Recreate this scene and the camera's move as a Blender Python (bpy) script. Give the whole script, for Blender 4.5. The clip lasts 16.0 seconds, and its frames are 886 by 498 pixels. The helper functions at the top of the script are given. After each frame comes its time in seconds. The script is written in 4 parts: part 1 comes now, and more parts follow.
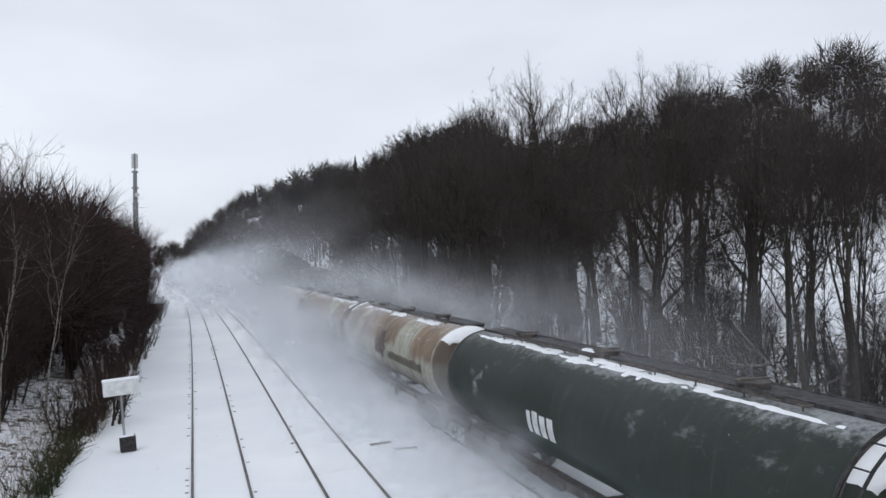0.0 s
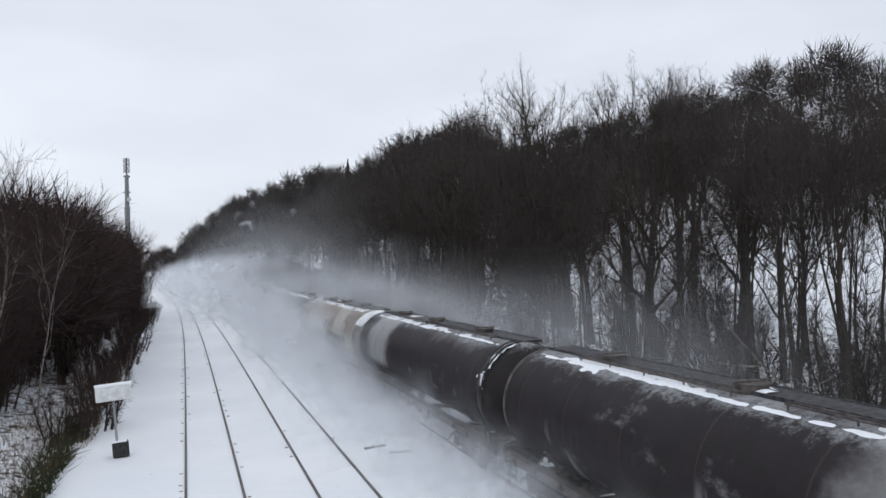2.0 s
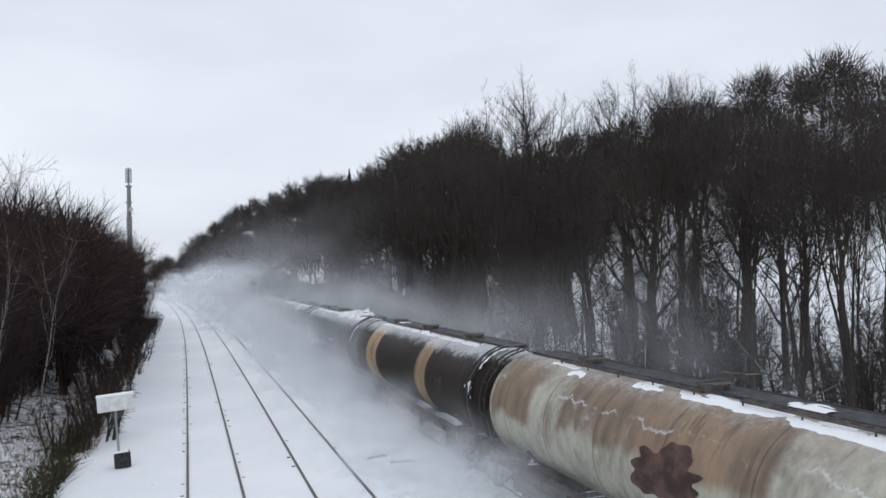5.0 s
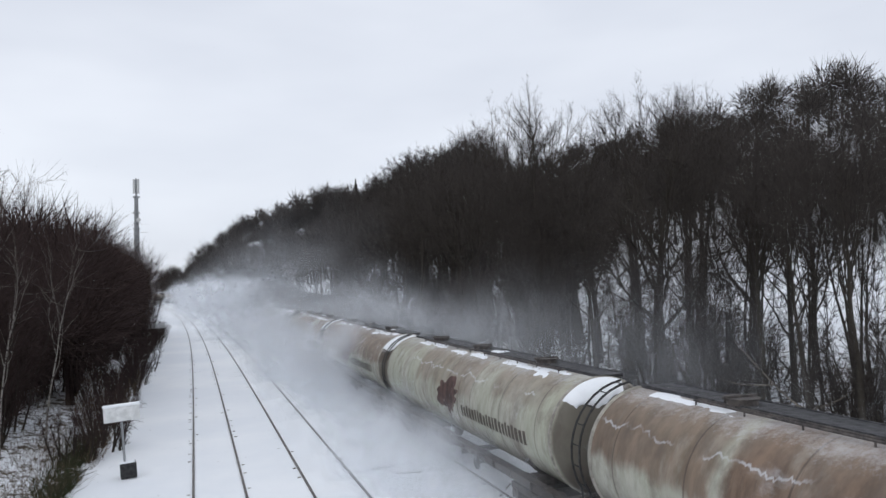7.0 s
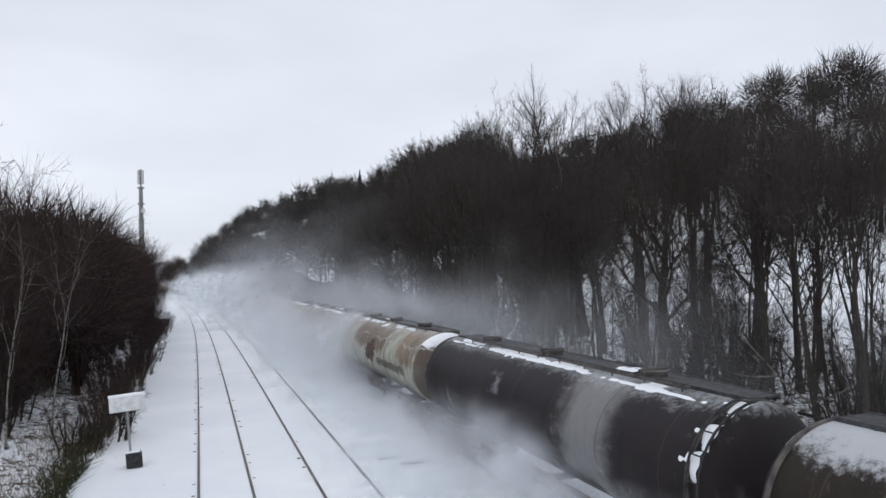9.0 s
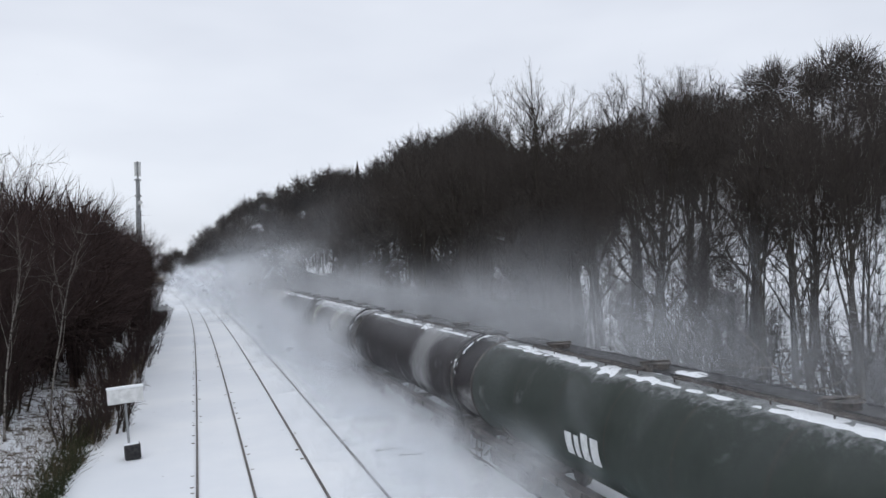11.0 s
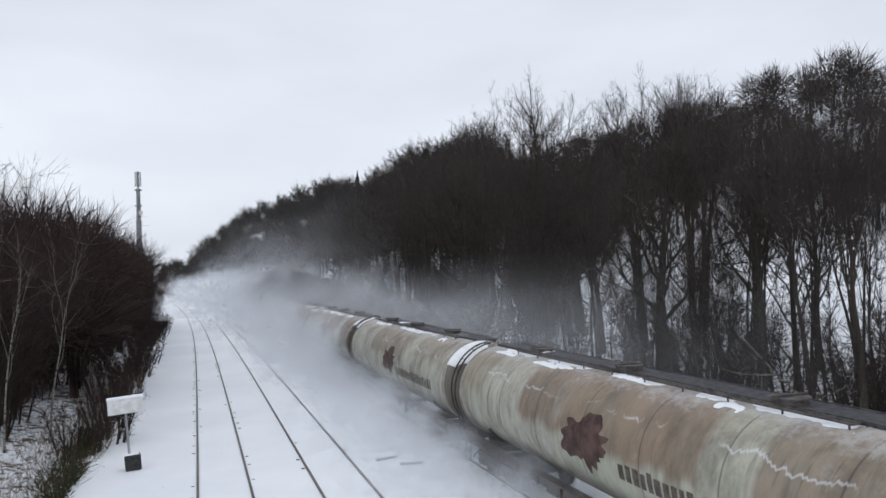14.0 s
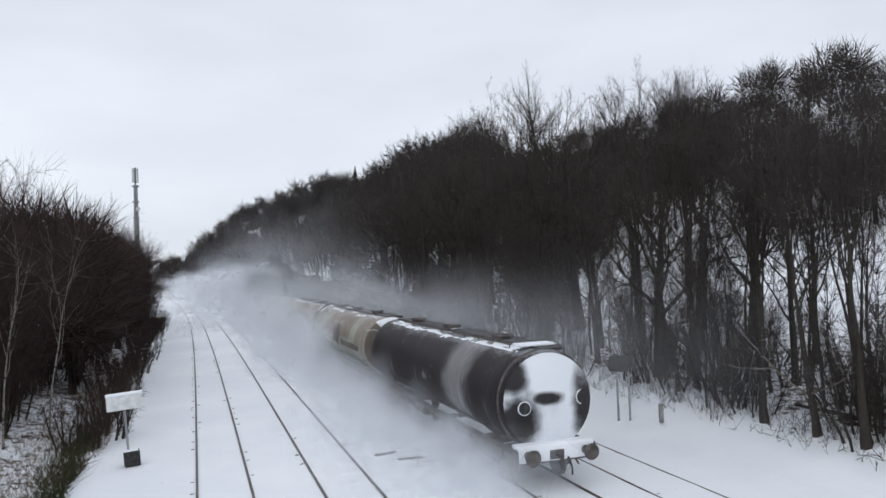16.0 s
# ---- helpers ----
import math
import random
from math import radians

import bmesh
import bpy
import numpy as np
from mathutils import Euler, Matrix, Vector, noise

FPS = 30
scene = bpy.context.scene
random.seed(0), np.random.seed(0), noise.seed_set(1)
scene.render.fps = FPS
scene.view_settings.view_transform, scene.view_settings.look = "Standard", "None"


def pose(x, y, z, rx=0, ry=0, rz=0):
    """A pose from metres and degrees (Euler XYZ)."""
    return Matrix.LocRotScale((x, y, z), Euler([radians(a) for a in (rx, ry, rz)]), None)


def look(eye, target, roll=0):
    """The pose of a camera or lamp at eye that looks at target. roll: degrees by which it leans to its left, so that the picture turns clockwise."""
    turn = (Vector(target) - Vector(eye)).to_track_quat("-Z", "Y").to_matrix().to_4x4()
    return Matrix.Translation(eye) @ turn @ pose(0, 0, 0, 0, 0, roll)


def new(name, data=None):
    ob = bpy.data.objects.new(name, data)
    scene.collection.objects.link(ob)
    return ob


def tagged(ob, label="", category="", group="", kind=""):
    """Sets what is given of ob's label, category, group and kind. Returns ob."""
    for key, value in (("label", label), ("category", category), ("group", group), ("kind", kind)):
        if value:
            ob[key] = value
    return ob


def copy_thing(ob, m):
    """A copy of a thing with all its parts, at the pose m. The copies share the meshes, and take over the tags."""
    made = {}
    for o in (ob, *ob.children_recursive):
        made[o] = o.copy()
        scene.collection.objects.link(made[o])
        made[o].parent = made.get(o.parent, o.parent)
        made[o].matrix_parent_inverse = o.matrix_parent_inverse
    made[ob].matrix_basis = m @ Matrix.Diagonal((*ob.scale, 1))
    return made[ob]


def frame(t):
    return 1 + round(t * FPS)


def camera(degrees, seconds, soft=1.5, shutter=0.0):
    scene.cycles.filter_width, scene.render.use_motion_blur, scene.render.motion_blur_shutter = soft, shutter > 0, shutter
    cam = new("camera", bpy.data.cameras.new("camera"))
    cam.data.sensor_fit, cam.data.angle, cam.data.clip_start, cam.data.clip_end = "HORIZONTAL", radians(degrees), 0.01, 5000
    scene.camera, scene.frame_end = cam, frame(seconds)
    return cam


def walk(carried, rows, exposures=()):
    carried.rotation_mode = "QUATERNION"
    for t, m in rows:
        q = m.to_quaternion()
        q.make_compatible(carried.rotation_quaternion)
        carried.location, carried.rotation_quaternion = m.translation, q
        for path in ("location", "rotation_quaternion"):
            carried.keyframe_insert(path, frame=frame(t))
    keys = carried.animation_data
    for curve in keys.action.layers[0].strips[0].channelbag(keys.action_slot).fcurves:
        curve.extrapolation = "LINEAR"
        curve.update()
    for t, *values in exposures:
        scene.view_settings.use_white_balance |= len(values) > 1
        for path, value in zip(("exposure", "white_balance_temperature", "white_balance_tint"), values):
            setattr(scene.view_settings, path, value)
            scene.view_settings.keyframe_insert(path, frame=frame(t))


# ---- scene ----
# ---- camera: hand-held on a bridge over the line, turning slightly ----
EYE = (0.0, 0.0, 6.21)
cam = camera(61.0, 16.0, soft=1.5)


def aim(yaw, pitch, roll):
    y, p = radians(yaw), radians(pitch)
    ahead = Vector((-math.sin(y) * math.cos(p), math.cos(y) * math.cos(p), math.sin(p)))
    return look(EYE, Vector(EYE) + ahead * 10, roll)


walk(cam, [(t, aim(*a)) for t, *a in (
    (0.0, -18.394, 0.691, -1.189),
    (0.5, -18.568, 0.804, -1.306),
    (1.0, -18.694, 0.987, -1.370),
    (1.5, -18.815, 1.032, -1.457),
    (2.0, -18.916, 0.900, -1.521),
    (2.5, -19.006, 0.756, -1.489),
    (3.0, -19.050, 0.635, -1.613),
    (3.5, -19.052, 0.743, -1.659),
    (4.0, -19.021, 0.907, -1.669),
    (6.5, -18.434, 2.380, -1.747),
    (7.0, -18.363, 2.376, -1.724),
    (7.5, -18.237, 1.990, -1.818),
    (8.0, -18.152, 1.766, -1.892),
    (8.5, -18.109, 1.765, -1.849),
    (9.0, -18.031, 1.704, -1.656),
    (11.5, -18.311, 1.010, -1.837),
    (12.0, -18.407, 1.041, -2.059),
    (12.5, -18.474, 1.060, -2.131),
    (13.0, -18.395, 1.275, -2.050),
    (13.5, -18.235, 1.644, -1.948),
    (14.0, -18.183, 1.729, -1.983),
    (14.5, -18.155, 1.557, -2.013),
    (15.0, -18.216, 1.481, -2.076),
    (15.5, -18.303, 1.396, -2.135),
    (16.0, -18.317, 1.356, -2.204),
)], exposures=((0.0, 0.0), (16.0, 0.0)))

# many thin layers of powder snow lie one behind the other
scene.cycles.transparent_max_bounces = 96

# ---- light: overcast winter sky ----
world = bpy.data.worlds.new("overcast_sky")
scene.world = world
world.use_nodes = True
wn, wl = world.node_tree.nodes, world.node_tree.links
wn.clear()
sky = wn.new("ShaderNodeTexSky")
sky.sky_type, sky.sun_disc, sky.sun_elevation, sky.sun_rotation = "NISHITA", False, radians(32), radians(200)
sky_gain = wn.new("ShaderNodeVectorMath")
sky_gain.operation, sky_gain.inputs[3].default_value = "SCALE", 0.1
wl.new(sky.outputs[0], sky_gain.inputs[0])
w_co = wn.new("ShaderNodeTexCoord")
w_map = wn.new("ShaderNodeMapping")
w_map.inputs["Scale"].default_value = (1.0, 1.0, 3.2)
w_noise = wn.new("ShaderNodeTexNoise")
w_noise.inputs["Scale"].default_value, w_noise.inputs["Detail"].default_value = 1.9, 4.0
w_noise.inputs["Roughness"].default_value = 0.45
w_ramp = wn.new("ShaderNodeValToRGB")
w_ramp.color_ramp.elements[0].position, w_ramp.color_ramp.elements[0].color = 0.32, (0.66, 0.70, 0.79, 1)
w_ramp.color_ramp.elements[1].position, w_ramp.color_ramp.elements[1].color = 0.66, (0.82, 0.86, 0.94, 1)
w_mix = wn.new("ShaderNodeMix")
w_mix.data_type, w_mix.inputs[0].default_value = "RGBA", 0.94
w_bg, w_out = wn.new("ShaderNodeBackground"), wn.new("ShaderNodeOutputWorld")
wl.new(w_co.outputs["Generated"], w_map.inputs[0])
wl.new(w_map.outputs[0], w_noise.inputs["Vector"])
wl.new(w_noise.outputs["Fac"], w_ramp.inputs[0])
wl.new(sky_gain.outputs[0], w_mix.inputs[6])
wl.new(w_ramp.outputs[0], w_mix.inputs[7])
wl.new(w_mix.outputs[2], w_bg.inputs[0])
w_bg.inputs[1].default_value = 1.06
wl.new(w_bg.outputs[0], w_out.inputs[0])

sun = new("sun", bpy.data.lights.new("sun", "SUN"))
sun.data.energy, sun.data.angle, sun.data.color = 0.5, radians(40), (1.0, 0.97, 0.93)
sun.matrix_world = look((-20, -50, 45), (0, 0, 0))


# ---- materials ----
class Mat:
    """A node material with short helpers."""

    def __init__(self, name, rough=0.7, metal=0.0, spec=0.3):
        self.m = bpy.data.materials.new(name)
        self.m.use_nodes = True
        self.n, self.l = self.m.node_tree.nodes, self.m.node_tree.links
        self.b = self.n["Principled BSDF"]
        self.b.inputs["Roughness"].default_value, self.b.inputs["Metallic"].default_value = rough, metal
        self.b.inputs["Specular IOR Level"].default_value = spec
        self.co = self.n.new("ShaderNodeTexCoord").outputs["Object"]

    def coords(self, scale=(1, 1, 1), offset=(0, 0, 0), world_space=False):
        mp = self.n.new("ShaderNodeMapping")
        mp.inputs["Scale"].default_value, mp.inputs["Location"].default_value = scale, offset
        self.l.new(self.n.new("ShaderNodeNewGeometry").outputs["Position"] if world_space else self.co, mp.inputs[0])
        return mp.outputs[0]

    def noise(self, scale, detail=4.0, rough=0.55, co=None, vary=False):
        t = self.n.new("ShaderNodeTexNoise")
        t.inputs["Scale"].default_value, t.inputs["Detail"].default_value, t.inputs["Roughness"].default_value = scale, detail, rough
        self.l.new(co or self.co, t.inputs["Vector"])
        if vary:
            t.noise_dimensions = "4D"
            w = self.math("MULTIPLY", self.n.new("ShaderNodeObjectInfo").outputs["Random"], 40.0)
            self.l.new(w, t.inputs["W"])
        return t.outputs["Fac"]

    def math(self, op, a, b=0.0, clamp=False):
        k = self.n.new("ShaderNodeMath")
        k.operation, k.use_clamp = op, clamp
        for i, v in enumerate((a, b)):
            if isinstance(v, (int, float)):
                k.inputs[i].default_value = v
            else:
                self.l.new(v, k.inputs[i])
        return k.outputs[0]

    def step(self, value, lo, hi):
        r = self.n.new("ShaderNodeMapRange")
        r.inputs[1].default_value, r.inputs[2].default_value = lo, hi
        r.interpolation_type = "SMOOTHSTEP"
        self.l.new(value, r.inputs[0])
        return r.outputs[0]

    def axis(self, i):
        s = self.n.new("ShaderNodeSeparateXYZ")
        self.l.new(self.co, s.inputs[0])
        return s.outputs[i]

    def mix(self, fac, a, b):
        k = self.n.new("ShaderNodeMix")
        k.data_type = "RGBA"
        for i, v in ((0, fac), (6, a), (7, b)):
            if isinstance(v, (int, float)):
                k.inputs[i].default_value = v
            elif isinstance(v, tuple):
                k.inputs[i].default_value = (*v, 1)
            else:
                self.l.new(v, k.inputs[i])
        return k.outputs[2]

    def colour(self, c):
        if isinstance(c, tuple):
            self.b.inputs["Base Color"].default_value = (*c, 1)
        else:
            self.l.new(c, self.b.inputs["Base Color"])
        return self

    def bump(self, height, strength=0.3, distance=0.02):
        k = self.n.new("ShaderNodeBump")
        k.inputs["Strength"].default_value, k.inputs["Distance"].default_value = strength, distance
        self.l.new(height, k.inputs["Height"])
        self.l.new(k.outputs[0], self.b.inputs["Normal"])
        return self


def plain(name, a, b, scale=6.0, rough=0.7, metal=0.0, bump=0.2):
    k = Mat(name, rough, metal)
    f = k.noise(scale, 6.0, 0.6, vary=True)
    k.colour(k.mix(k.step(f, 0.35, 0.65), a, b))
    k.bump(k.noise(scale * 7, 3.0), bump, 0.01)
    return k.m


def snow_ground():
    k = Mat("snow_ground", 0.75, spec=0.2)
    p = k.coords(world_space=True)
    broad, fine = k.noise(0.12, 5.0, 0.6, p), k.noise(2.2, 6.0, 0.65, p)
    base = k.mix(k.step(broad, 0.35, 0.7), (0.80, 0.83, 0.87), (0.88, 0.90, 0.92))
    # litter and stalks showing through outside the rail bed
    s = k.n.new("ShaderNodeAttribute")
    s.attribute_name = "litter"
    spots = k.step(k.math("ADD", fine, k.math("MULTIPLY", s.outputs["Fac"], 0.22)), 0.68, 0.76)
    base = k.mix(spots, base, (0.09, 0.07, 0.05))
    k.colour(base)
    k.bump(k.math("ADD", k.noise(0.9, 6.0, 0.6, p), k.math("MULTIPLY", k.noise(9.0, 4.0, 0.6, p), 0.3)), 0.55, 0.06)
    return k.m


def snow_loose():
    k = Mat("snow_loose", 0.8, spec=0.15)
    f = k.noise(5.0, 5.0, 0.6)
    k.colour(k.mix(f, (0.80, 0.83, 0.87), (0.90, 0.92, 0.94)))
    k.bump(k.noise(14.0, 5.0), 0.5, 0.03)
    return k.m


def powder():
    k = Mat("powder_snow", 0.9, spec=0.0)
    k.colour((0.88, 0.91, 0.95))
    return k.m


def haze():
    """Airborne powder: thin in the middle of each puff, fading to nothing at its rim."""
    k = Mat("airborne_powder", 1.0, spec=0.0)
    d = k.n.new("ShaderNodeAttribute")
    d.attribute_name = "puff_depth"
    wisp = k.step(k.noise(0.55, 4.0, 0.6, k.coords((1, 0.6, 1))), 0.30, 0.66)
    k.colour((0.88, 0.91, 0.95))
    tl, ms = k.n.new("ShaderNodeBsdfTranslucent"), k.n.new("ShaderNodeMixShader")
    tl.inputs[0].default_value, ms.inputs[0].default_value = (0.88, 0.91, 0.95, 1), 0.5
    tp, out = k.n.new("ShaderNodeBsdfTransparent"), k.n.new("ShaderNodeMixShader")
    k.l.new(k.b.outputs[0], ms.inputs[1])
    k.l.new(tl.outputs[0], ms.inputs[2])
    k.l.new(k.math("MULTIPLY", d.outputs["Fac"], k.math("ADD", k.math("MULTIPLY", wisp, 0.85), 0.15)), out.inputs[0])
    k.l.new(tp.outputs[0], out.inputs[1])
    k.l.new(ms.outputs[0], out.inputs[2])
    k.l.new(out.outputs[0], k.n["Material Output"].inputs[0])
    return k.m


# painted blocks on each wagon's flank: from y, to y, down to z, strength
FRONT_BLOCK, REAR_BLOCK = (5.4, 8.6, 2.35, 0.85), (-8.6, -4.9, 2.5, 0.85)
BLOCKS = {
    "cream": (FRONT_BLOCK, (-2.6, 3.9, 2.6, 0.85), REAR_BLOCK),
    "cream_full": ((3.9, 8.6, 2.5, 0.85), (-2.8, 3.6, 2.45, 0.95), (-8.6, -2.4, 2.55, 0.85)),
    "cream_faded": ((-2.2, 3.5, 2.7, 0.55), (-7.0, -3.6, 3.0, 0.4)),
    "cream_long": (FRONT_BLOCK, (-8.6, 1.3, 2.35, 0.85)),
    "cream_square": ((4.9, 8.6, 2.4, 0.8), (0.1, 3.2, 2.75, 0.9), (-3.6, -0.7, 2.5, 0.9), (-8.6, -5.3, 2.2, 0.9)),
    "cream_tan": ((5.9, 8.2, 2.7, 0.4), (-4.0, 3.3, 2.45, 0.75), (-8.6, -5.3, 2.2, 0.6)),
    "banded": ((3.9, 5.6, 0.6, 0.75), (-3.6, -1.7, 0.6, 0.9), (-5.5, -4.3, 0.6, 0.35)),
    "banded_tan": ((3.8, 5.7, 0.6, 1.0), (-3.4, -2.2, 0.6, 0.7)),
    "black_front": ((2.9, 6.1, 1.9, 0.75), (-6.0, -2.0, 3.5, 0.2)),
    "black": ((-4.9, -2.9, 1.6, 0.5),),
}


def barrel_paint(kind):
    k = Mat("barrel_" + kind, 0.6, spec=0.17)
    along, up = k.axis(1), k.math("ADD", k.axis(2), 2.39)
    blot = k.noise(0.55, 4.0, 0.55, k.coords((0.5, 1.0, 0.45)), True)
    fine = k.noise(3.5, 8.0, 0.7, k.coords((1, 1, 0.35)), True)
    streak = k.noise(2.2, 6.0, 0.65, k.coords((1.0, 1.6, 0.12)), True)
    ragged = k.math("MULTIPLY", k.math("SUBTRACT", k.noise(1.5, 5.0, 0.65, None, True), 0.5), 1.0)
    drip = k.math("MULTIPLY", k.math("SUBTRACT", k.noise(1.7, 4.0, 0.6, k.coords((0.1, 1.0, 0.06)), True), 0.5), 1.0)

    def blocks(soft, wander):
        total = None
        y = k.math("ADD", along, k.math("MULTIPLY", ragged, wander))
        z = k.math("ADD", k.math("ADD", up, k.math("MULTIPLY", ragged, 0.35)), drip)
        for a, b, low, strength in BLOCKS[kind]:
            f = k.math("MULTIPLY", k.step(y, a - soft, a + soft), k.step(y, b + soft, b - soft))
            f = k.math("MULTIPLY", k.math("MULTIPLY", f, k.step(z, low - 0.16, low + 0.16)), strength)
            total = f if total is None else k.math("MAXIMUM", total, f)
        return total

    if kind.startswith("cream"):
        c = k.mix(k.step(fine, 0.25, 0.75), (0.28, 0.27, 0.225), (0.52, 0.51, 0.44))
        c = k.mix(k.math("MULTIPLY", k.step(k.noise(0.5, 3.0, 0.5, k.coords((0.2, 1, 0.2)), True), 0.42, 0.6), 0.5), c, (0.40, 0.42, 0.32))
        rust = k.mix(k.step(streak, 0.3, 0.7), (0.095, 0.060, 0.042), (0.225, 0.150, 0.105))
        rust = k.mix(k.math("MULTIPLY", k.step(blot, 0.45, 0.65), 0.5), rust, (0.34, 0.215, 0.125) if kind in ("cream", "cream_tan") else (0.27, 0.215, 0.18))
        c = k.mix(blocks(0.16, 0.5), c, rust)
        worn = k.step(k.noise(0.9, 5.0, 0.65, k.coords((0.7, 1.2, 0.5), (5, 2, 9)), True), 0.52, 0.68)
        c = k.mix(k.math("MULTIPLY", worn, 0.55), c, (0.36, 0.34, 0.29))
        # rust-stained upper edge, grime and dark runs, then darker brown towards the bottom
        c = k.mix(k.math("MULTIPLY", k.step(k.math("ADD", up, drip), 3.2, 3.7), 0.35), c, (0.30, 0.24, 0.19))
        grime = k.noise(1.4, 6.0, 0.7, k.coords((1, 1, 0.5)), True)
        c = k.mix(k.math("MULTIPLY", k.step(grime, 0.46, 0.70), 0.6), c, (0.125, 0.10, 0.082))
        runs = k.step(k.noise(3.2, 4.0, 0.7, k.coords((0.15, 1.0, 0.05)), True), 0.57, 0.68)
        c = k.mix(k.math("MULTIPLY", k.math("MULTIPLY", runs, k.step(blot, 0.38, 0.60)), 0.7), c, (0.085, 0.062, 0.048))
        low_dark = k.step(k.math("ADD", up, k.math("MULTIPLY", drip, 0.8)), 1.95, 1.35)
        c = k.mix(k.math("MULTIPLY", low_dark, 0.65), c, (0.11, 0.09, 0.075))
    elif kind.startswith("black"):
        c = k.mix(fine, (0.010, 0.008, 0.009), (0.032, 0.026, 0.028))
        c = k.mix(blocks(0.55, 1.6), c, k.mix(fine, (0.24, 0.24, 0.245), (0.50, 0.50, 0.50)))
        # thrown snow in slanting wisps along the lower flank
        lean = k.n.new("ShaderNodeMapping")
        lean.inputs["Rotation"].default_value, lean.inputs["Scale"].default_value = (radians(-38), 0, 0), (0.3, 2.3, 0.42)
        k.l.new(k.co, lean.inputs[0])
        wisp = k.step(k.noise(0.9, 4.0, 0.6, lean.outputs[0], True), 0.56, 0.72)
        c = k.mix(k.math("MULTIPLY", k.math("MULTIPLY", wisp, k.step(k.math("ADD", up, ragged), 2.7, 1.9)), 0.55), c, (0.52, 0.52, 0.53))
    elif kind.startswith("banded"):
        c = k.mix(fine, (0.011, 0.009, 0.0075), (0.036, 0.027, 0.021))
        pale = k.mix(fine, (0.23, 0.235, 0.19), (0.42, 0.42, 0.36)) if kind == "banded" else k.mix(fine, (0.27, 0.17, 0.09), (0.52, 0.39, 0.25))
        rub = k.step(k.noise(2.6, 6.0, 0.75, k.coords((0.2, 1.6, 0.10)), True), 0.66, 0.52)
        c = k.mix(k.math("MULTIPLY", blocks(0.10, 0.25), rub), c, pale)
        c = k.mix(k.math("MULTIPLY", k.step(streak, 0.60, 0.74), 0.4), c, (0.26, 0.20, 0.13))
    elif kind == "green":
        c = k.mix(fine, (0.020, 0.027, 0.024), (0.046, 0.055, 0.048))
        c = k.mix(k.math("MULTIPLY", k.step(streak, 0.55, 0.8), 0.5), c, (0.11, 0.11, 0.10))
        c = k.mix(k.math("MULTIPLY", k.step(k.math("ADD", up, drip), 2.2, 1.5), 0.4), c, (0.06, 0.085, 0.075))
    else:
        c = k.mix(fine, (0.060, 0.064, 0.072), (0.105, 0.110, 0.120))
        mid = k.step(k.math("ABSOLUTE", k.math("SUBTRACT", along, 1.5)), 6.5, 3.0)
        low = k.math("MULTIPLY", k.step(k.math("ADD", up, k.math("MULTIPLY", blot, 1.6)), 3.35, 2.6), k.math("MULTIPLY", mid, 0.85))
        c = k.mix(low, c, (0.040, 0.072, 0.165))
        c = k.mix(k.math("MULTIPLY", k.step(along, -4.0, -7.0), 0.6), c, (0.03, 0.03, 0.035))
    if kind.startswith("cream"):
        # domed ends painted dark: grime, and the shade of the gap between wagons
        ends = k.step(k.math("ADD", k.math("ABSOLUTE", along), k.math("MULTIPLY", ragged, 0.12)), 7.72, 7.86)
        c = k.mix(k.math("MULTIPLY", ends, 0.8), c, (0.085, 0.070, 0.060))
    # weld rings round the barrel, and powder snow blown on it
    seam = k.math("ABSOLUTE", k.math("SUBTRACT", k.math("FRACT", k.math("DIVIDE", k.math("ADD", along, 8.0), 2.28)), 0.5))
    c = k.mix(k.math("MULTIPLY", k.step(seam, 0.014, 0.004), 0.55), c, (0.06, 0.045, 0.038))
    dust = k.noise(1.3, 6.0, 0.65, k.coords((1, 0.5, 0.8)), True)
    c = k.mix(k.math("MULTIPLY", k.step(dust, 0.60, 0.80), 0.45), c, (0.70, 0.72, 0.75))
    # snow lying over the crown of the barrel, ragged and speckled at its edge
    edge, gain = {"blue": (3.38, 0.75), "banded": (3.44, 0.7), "banded_tan": (3.46, 0.7)}.get(kind, (3.62, 0.4))
    lie = k.math("ADD", up, k.math("MULTIPLY", k.math("SUBTRACT", k.noise(1.1, 5.0, 0.6, None, True), 0.5), 0.5))
    lie = k.math("ADD", lie, k.math("MULTIPLY", k.math("SUBTRACT", k.noise(7.0, 6.0, 0.8, None, True), 0.5), 0.9))
    c = k.mix(k.math("MULTIPLY", k.step(lie, edge - 0.1, edge + 0.22), gain), c, (0.64, 0.66, 0.69))
    if kind.startswith("cream"):
        jag = k.math("ADD", k.math("MULTIPLY", k.noise(1.1, 5.0, 0.7, k.coords((0.2, 1, 0.05)), True), 0.9), 2.75)
        line = k.step(k.math("ABSOLUTE", k.math("SUBTRACT", up, jag)), 0.035, 0.006)
        c = k.mix(k.math("MULTIPLY", k.math("MULTIPLY", line, k.step(k.noise(0.8, 3.0, 0.6, None, True), 0.48, 0.60)), 0.5), c, (0.70, 0.72, 0.75))
    k.colour(c)
    k.bump(fine, 0.12, 0.01)
    return k.m


